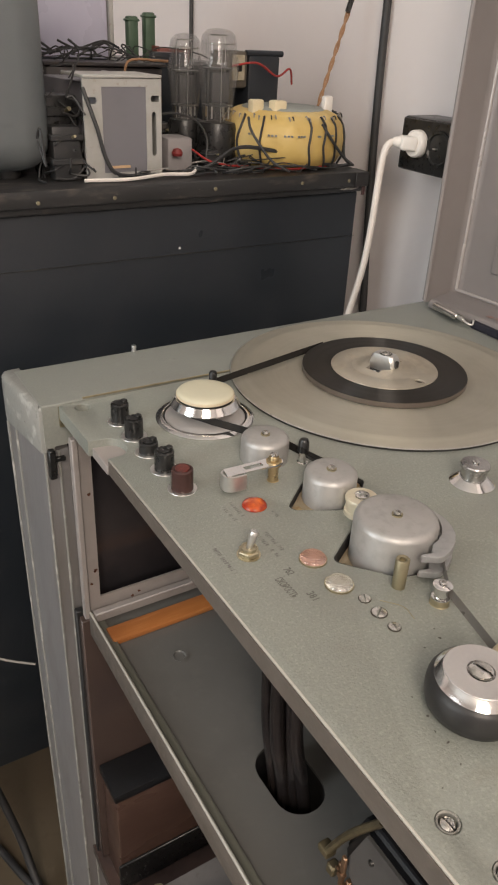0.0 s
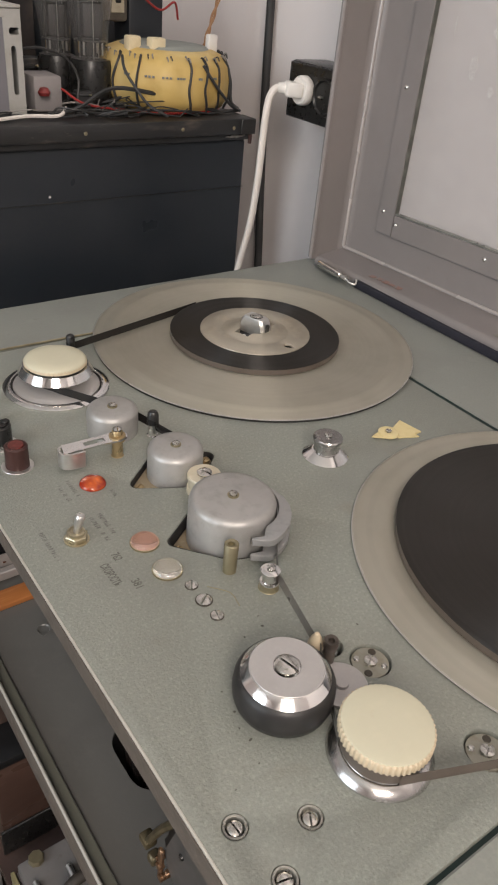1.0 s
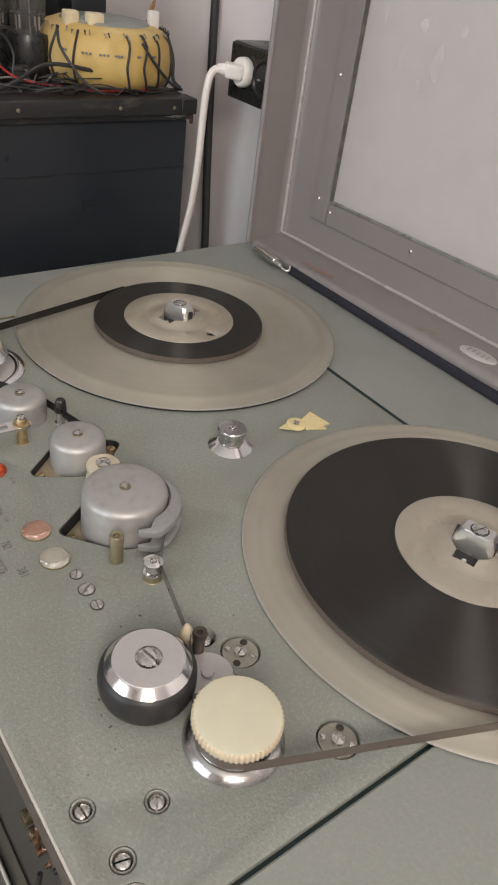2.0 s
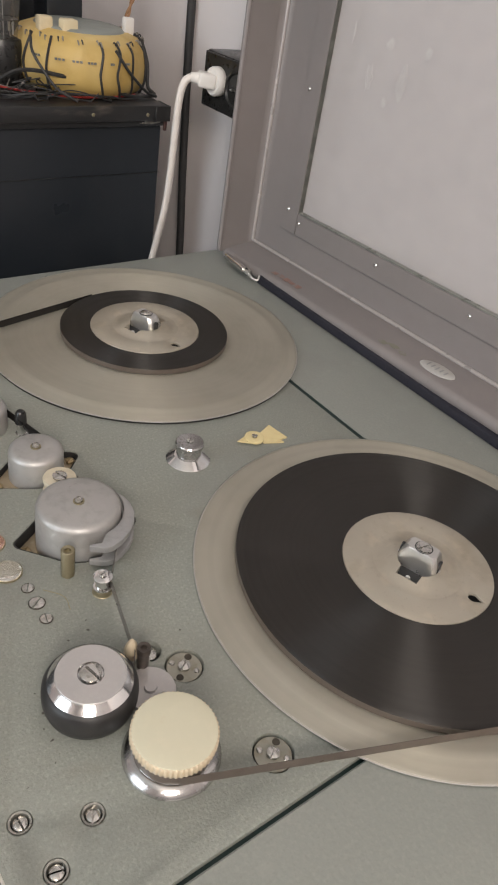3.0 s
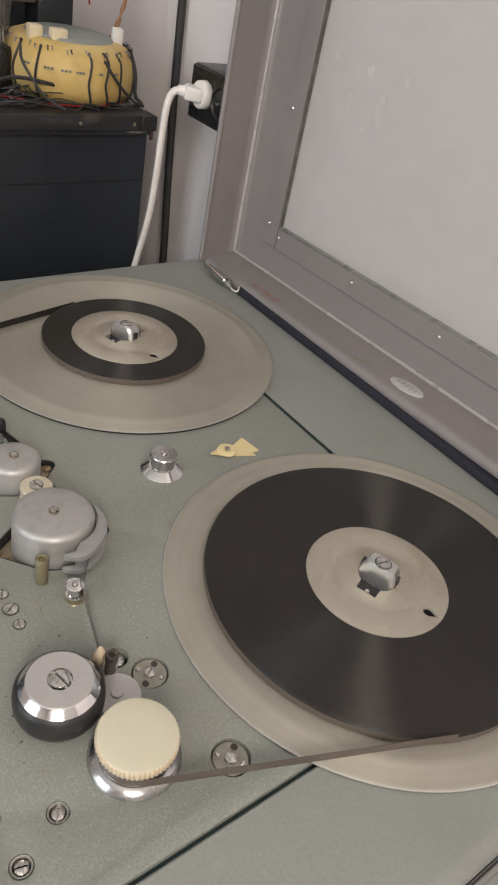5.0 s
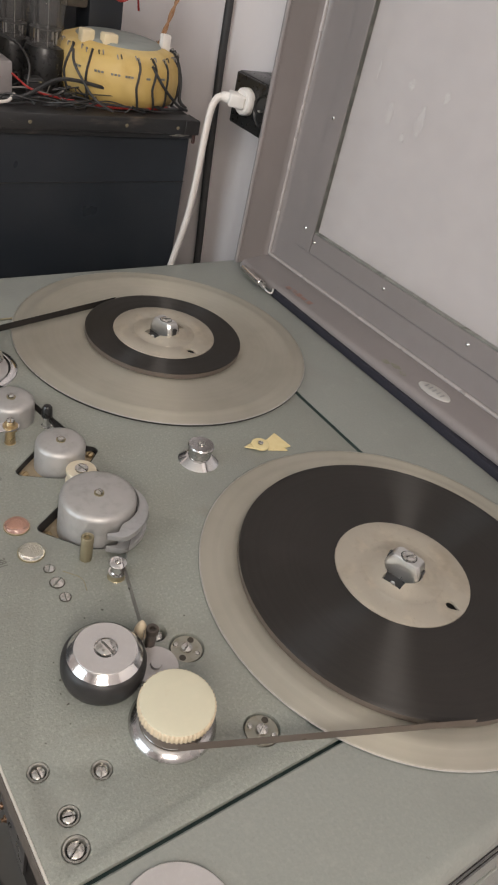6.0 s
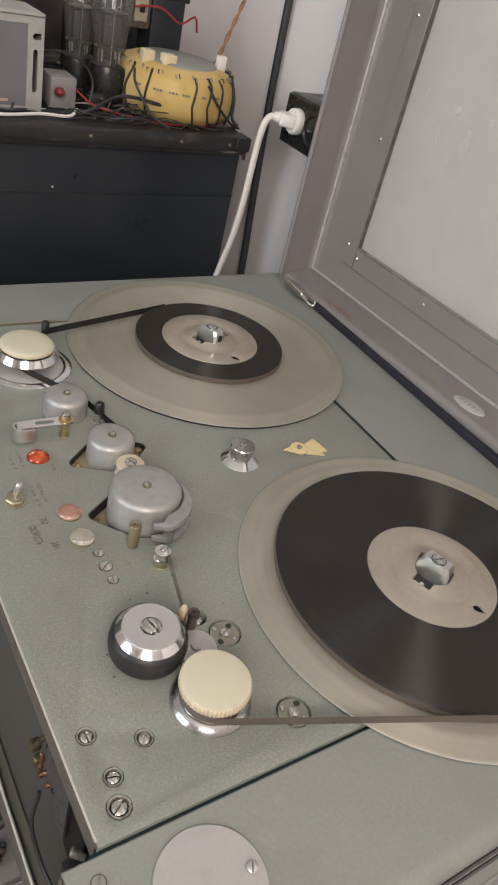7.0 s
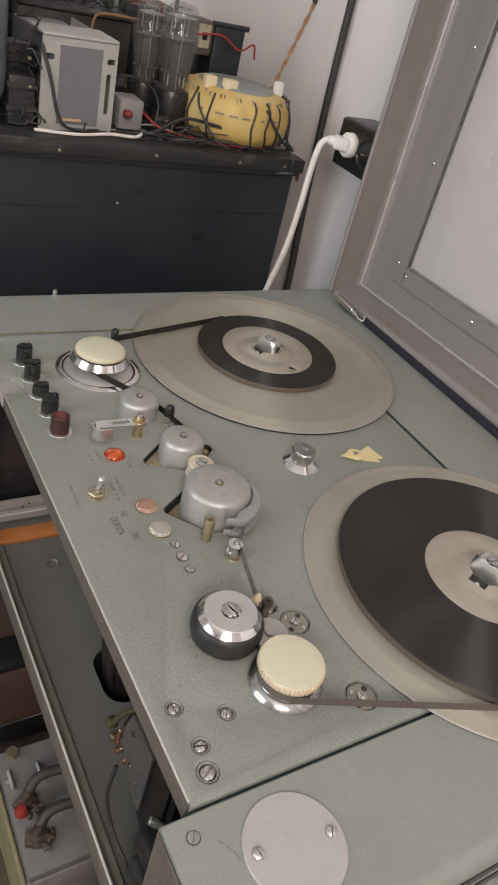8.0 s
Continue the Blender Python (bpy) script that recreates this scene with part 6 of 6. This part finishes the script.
wire([(0.208, 0.775, CT + 0.056), (0.225, 0.770, CT + 0.058), (0.250, 0.768, CT + 0.050), (0.262, 0.766, CT + 0.032), (0.258, 0.760, CT + 0.012)], 0.0013, black_cable, "grey vinyl wire on the cabinet top")
wire([(0.105, 0.724, CT + 0.003), (0.15, 0.719, CT + 0.003), (0.19, 0.724, CT + 0.005), (0.222, 0.726, CT + 0.004), (0.235, 0.736, CT + 0.009)], 0.0018, white_cable, "pale vinyl wire on the cabinet top")
rng = random.Random(11)
for k in range(16):
    x, y = rng.uniform(0.09, 0.36), rng.uniform(0.722, 0.80)
    pts = [(x, y, CT + 0.002)]
    for j in range(4):
        x, y = x + rng.uniform(-0.02, 0.045), min(0.86, max(0.716, y + rng.uniform(-0.025, 0.025)))
        pts.append((x, y, CT + rng.uniform(0.002, 0.016)))
    wire(pts, rng.uniform(0.0006, 0.0012), black_cable if k % 4 else grey_wire, "dark tangled wire on the cabinet top")
for k in range(6):
    x, z = rng.uniform(0.10, 0.19), CT + 0.099
    pts = [(x + 0.018 * j + rng.uniform(-0.008, 0.008), 0.962 + rng.uniform(-0.004, 0.01), z + rng.uniform(0.002, 0.022)) for j in range(4)]
    wire(pts, 0.0014, black_cable, "dark tangled wire on the cabinet top")

for k in range(22):
    x, y, z = rng.uniform(0.070, 0.105), rng.uniform(0.745, 0.810), CT + rng.uniform(0.015, 0.100)
    pts = [(x, y, z)]
    for j in range(4):
        x, y, z = min(0.116, max(0.066, x + rng.uniform(-0.020, 0.020))), max(0.722, y - rng.uniform(-0.006, 0.022)), max(CT + 0.003, z - rng.uniform(-0.012, 0.034))
        pts.append((x, y, z))
    wire(pts, rng.uniform(0.0006, 0.0013), black_cable, "dark tangled wire on the cabinet top")
for k in range(14):
    x, y, z = rng.uniform(0.10, 0.26), rng.uniform(0.900, 0.955), CT + 0.100
    pts = [(x, y, z)]
    for j in range(4):
        x, y, z = x + rng.uniform(-0.012, 0.040), min(0.975, max(0.895, y + rng.uniform(-0.02, 0.02))), CT + 0.100 + rng.uniform(0.001, 0.016 if j < 3 else 0.004)
        pts.append((x, y, z))
    wire(pts, rng.uniform(0.0005, 0.0011), black_cable, "dark tangled wire on the metal cover")
for k in range(12):
    x, y = rng.uniform(0.20, 0.33), rng.uniform(0.716, 0.745)
    pts = [(x, y, CT + 0.002)]
    for j in range(5):
        x, y = min(0.44, x + rng.uniform(-0.006, 0.030)), min(0.75, max(0.712, y + rng.uniform(-0.014, 0.014)))
        pts.append((x, y, CT + rng.uniform(0.002, 0.011)))
    wire(pts, rng.uniform(0.0005, 0.0010), black_cable, "dark tangled wire on the cabinet top")
wire([(0.206, 0.868, 1.098), (0.2075, 0.862, 1.118), (0.211, 0.860, 1.1305), (0.225, 0.862, 1.1335), (0.245, 0.868, 1.1325), (0.268, 0.875, 1.1315)], 0.0014, tan_wire, "brown copper wire arching over the transformer")
wire([(0.525, 1.320, 2.1), (0.525, 1.321, 1.6), (0.525, 1.320, 1.25), (0.525, 1.323, 1.05), (0.525, 1.325, 0.60), (0.525, 1.326, 0.02)], 0.0035, black_cable, "thin dark cable hanging straight down the wall")
# ---- wall socket, plug and hanging cables ----
sock = thing("wall_socket", (X_WALL, 0.66, 1.06), "black bakelite double wall socket box", "wall socket")
part("box", rbox(0.4810, X_WALL - 0.0005, 0.6080, 0.6945, 1.0325, 1.0905, 0.003), bakelite, sock)
part("face", rbox(0.4785, 0.4812, 0.6095, 0.6930, 1.0340, 1.0890, 0.0010, 1), bakelite, sock)
part("socket_ring", turned(lathe([(0.019, 0), (0.019, 0.0022), (0.0165, 0.0026), (0.0150, 0.0006), (0, 0.0006)], segs=36), Matrix.Translation((0.4787, 0.6300, 1.0620)) @ Matrix.Rotation(radians(-90), 4, "Y")), bakelite, sock)
part("contact", turned(rbox(-0.0008, 0.0008, -0.0022, 0.0022, 0, 0.004, 0), Matrix.Translation((0.4780, 0.6335, 1.0620)) @ Matrix.Rotation(radians(-90), 4, "Y")), satin, sock)
plug = thing("power_plug", (0.470, 0.680, 1.066), "white moulded mains plug with a white cable", "power plug")
PLUG = Matrix.Translation((0.4790, 0.6620, 1.0640)) @ Matrix.Rotation(radians(-90), 4, "Y")
TURN_ = Matrix.Translation((0.4705, 0.6620, 1.0640)) @ Matrix.Rotation(radians(-27), 4, "Z") @ Matrix.Rotation(radians(-86), 4, "Y")
part("plug_base", turned(lathe([(0, 0), (0.0138, 0), (0.0148, 0.0014), (0.0146, 0.0085), (0.0130, 0.0105), (0, 0.0105)], segs=32), PLUG), plug_plastic, plug)
part("plug_body", turned(rbox(-0.0074, 0.0074, -0.0098, 0.0098, -0.002, 0.0170, 0.0028, 3), TURN_), plug_plastic, plug)
part("sleeve", turned(lathe([(0, 0.015), (0.0064, 0.015), (0.0056, 0.021), (0.0046, 0.025), (0, 0.025)], segs=18), TURN_), plug_plastic, plug)
part("cable", tube([(0.4490, 0.6728, 1.0655), (0.4438, 0.6742, 1.0622), (0.4396, 0.6745, 1.0540), (0.4368, 0.6742, 1.0380), (0.4350, 0.6738, 1.0100), (0.4345, 0.6745, 0.9820), (0.4343, 0.6768, 0.9540), (0.4339, 0.6803, 0.9260), (0.4326, 0.6855, 0.8980), (0.4303, 0.6930, 0.8640), (0.4262, 0.7020, 0.8100), (0.4190, 0.7120, 0.70), (0.42, 0.705, 0.50), (0.43, 0.68, 0.25), (0.45, 0.66, 0.006)], 0.0041, 12), white_cable, plug, "white vinyl cable")
solo("wall_cable", tube([(0.522, 0.800, 2.2), (0.522, 0.799, 1.5), (0.522, 0.798, 1.25), (0.522, 0.7955, 1.12), (0.522, 0.7905, 1.02), (0.522, 0.7825, 0.92), (0.521, 0.772, 0.83), (0.518, 0.762, 0.72), (0.513, 0.753, 0.5), (0.51, 0.75, 0.25), (0.51, 0.75, 0.006)], 0.0052, 12), black_cable, "thick black rubber cable hanging down the wall", "cable")
tw = thing("twisted_wire", (0.50, 0.87, 1.2), "twisted brown cloth-covered wire hanging from the wall", "wire")
for s in (0, 1):
    pts = []
    for i in range(60):
        t = i / 59
        base = Vector((0.443, 0.815, 1.085)).lerp(Vector((0.524, 0.836, 1.290)), t) + Vector((0.004, 0.004, 0)) * math.sin(3 * t)
        pts.append(base + 0.0016 * Vector((math.cos(36 * t + math.pi * s), math.sin(36 * t + math.pi * s), 0)))
    part("strand", tube(pts, 0.0015, 6, 1), tan_wire, tw)
part("joint", tube([(0.486, 0.827, 1.192), (0.491, 0.828, 1.205)], 0.0034, 8, 2), bakelite, tw)

# ---- things in the lower part of the console ----
corroded = mat("corroded_brown_metal", (0.105, 0.075, 0.058), 0.5, 0.35, [(90, (0.24, 0.19, 0.15), 0.7, 0.5), (240, (0.06, 0.045, 0.04), 0.7, 0.55)], bump=0.3, bump_scale=300)
grey_brown_lead = mat("grey_brown_lead", (0.048, 0.040, 0.034), 0.6, 0.0, [(60, (0.075, 0.064, 0.056), 0.6, 0.5)])
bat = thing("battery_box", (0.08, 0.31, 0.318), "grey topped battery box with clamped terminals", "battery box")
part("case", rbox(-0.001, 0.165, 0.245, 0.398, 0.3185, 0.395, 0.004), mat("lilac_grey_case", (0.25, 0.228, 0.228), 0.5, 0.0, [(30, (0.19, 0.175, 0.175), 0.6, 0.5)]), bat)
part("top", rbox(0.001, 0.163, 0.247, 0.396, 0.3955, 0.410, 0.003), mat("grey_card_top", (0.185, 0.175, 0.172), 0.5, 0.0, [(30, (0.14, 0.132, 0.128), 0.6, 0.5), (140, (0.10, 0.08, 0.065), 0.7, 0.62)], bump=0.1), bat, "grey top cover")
red_cap = mat("red_terminal_cap", (0.30, 0.035, 0.030), 0.4, 0.0, [(160, (0.14, 0.020, 0.018), 0.6, 0.5)])
for k, (x, y) in enumerate(((0.018, 0.325), (0.019, 0.283))):
    t_ = part("terminal", join(lathe([(0, 0.022), (0.0035, 0.022), (0.0045, 0.018), (0.0045, 0.013), (0.0085, 0.012), (0.0095, 0.004), (0.0110, 0), (0, 0)], (x, y, 0.4101), 14), turned(rbox(-0.013, 0.012, -0.009, 0.009, 0, 0.0085, 0.0025), Matrix.Translation((x, y, 0.4101)) @ Matrix.Rotation(radians(25 - 40 * k), 4, "Z"))), corroded, bat, "corroded terminal clamp")
    part("clamp_ear", turned(join(rbox(0.008, 0.019, -0.0085, -0.0040, 0.001, 0.010, 0.0012), rbox(0.008, 0.019, 0.0015, 0.0065, 0.001, 0.010, 0.0012)), Matrix.Translation((x, y, 0.4101)) @ Matrix.Rotation(radians(-70 + 30 * k), 4, "Z")), corroded, t_)
    part("bolt", turned(cyl((0.0135, -0.013, 0.0060), (0.0135, 0.011, 0.0060), 0.0018, 10), Matrix.Translation((x, y, 0.4101)) @ Matrix.Rotation(radians(-70 + 30 * k), 4, "Z")), satin, t_)
    part("lead", tube([(x + 0.002, y + 0.004, 0.424), (x + 0.016, y + 0.012, 0.436), (x + 0.040, y + 0.012, 0.438), (x + 0.070, y + 0.004, 0.432), (x + 0.12, y - 0.01, 0.415)], 0.0057, 12), grey_brown_lead, t_)
    if k == 0:
        part("cap", lathe([(0, 0.011), (0.005, 0.010), (0.0072, 0.006), (0.0075, 0), (0, 0)], (x - 0.008, y - 0.011, 0.4175), 14), red_cap, t_, "red terminal cap")
for x, y in ((0.010, 0.357), (0.043, 0.355)):
    part("clip", join(cyl((x, y - 0.012, 0.413), (x, y + 0.012, 0.413), 0.003, 10), rbox(x - 0.006, x + 0.006, y - 0.002, y + 0.002, 0.4105, 0.4125, 0.0005, 1)), satin, bat)
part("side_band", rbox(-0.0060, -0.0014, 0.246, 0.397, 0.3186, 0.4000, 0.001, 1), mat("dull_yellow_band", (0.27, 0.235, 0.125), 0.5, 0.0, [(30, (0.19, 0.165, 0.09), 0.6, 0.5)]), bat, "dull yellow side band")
part("vent", lathe([(0, 0.006), (0.007, 0.006), (0.008, 0.004), (0.008, 0), (0, 0)], (0.019, 0.390, 0.4101), 8), old_brass, bat)
mahogany = mat("dark_mahogany_wood", (0.080, 0.045, 0.034), 0.30, 0.0, [(14, (0.052, 0.029, 0.023), 0.7, 0.48), (120, (0.105, 0.062, 0.048), 0.5, 0.5)], stretch=(0.3, 1, 1), bump=0.1)
crate = thing("wooden_box", (0.15, 0.484, 0.3185), "brown wooden box with a black plinth on the bottom shelf", "wooden box")
part("body", rbox(0.007, 0.300, 0.4635, 0.5045, 0.3190, 0.470, 0.003), mahogany, crate)
part("plinth", rbox(0.004, 0.303, 0.4600, 0.4633, 0.3186, 0.362, 0.001, 1), bakelite, crate, "black plinth board")
part("lid", rbox(0.004, 0.303, 0.4605, 0.5050, 0.4703, 0.482, 0.002), glossy_black, crate, "black overhanging lid")
for k, pts in enumerate(([(-0.10, 0.80, 0.30), (-0.075, 0.78, 0.18), (-0.055, 0.74, 0.08), (-0.045, 0.68, 0.02), (-0.02, 0.64, 0.008)], [(-0.14, 0.86, 0.006), (-0.09, 0.80, 0.010), (-0.06, 0.72, 0.008), (-0.03, 0.66, 0.010), (0.0, 0.64, 0.008)], [(-0.12, 0.70, 0.007), (-0.07, 0.68, 0.007), (-0.04, 0.60, 0.007), (-0.05, 0.50, 0.007)])):
    solo("floor_cable", tube(pts, 0.006, 10), black_cable if k != 2 else grey_wire, "dark cable lying on the floor", "cable", "cables on the floor")
wire([(-0.12, 0.66, 0.585), (-0.06, 0.625, 0.560), (-0.026, 0.606, 0.552)], 0.0013, grey_wire, "thin pale wire beside the console")
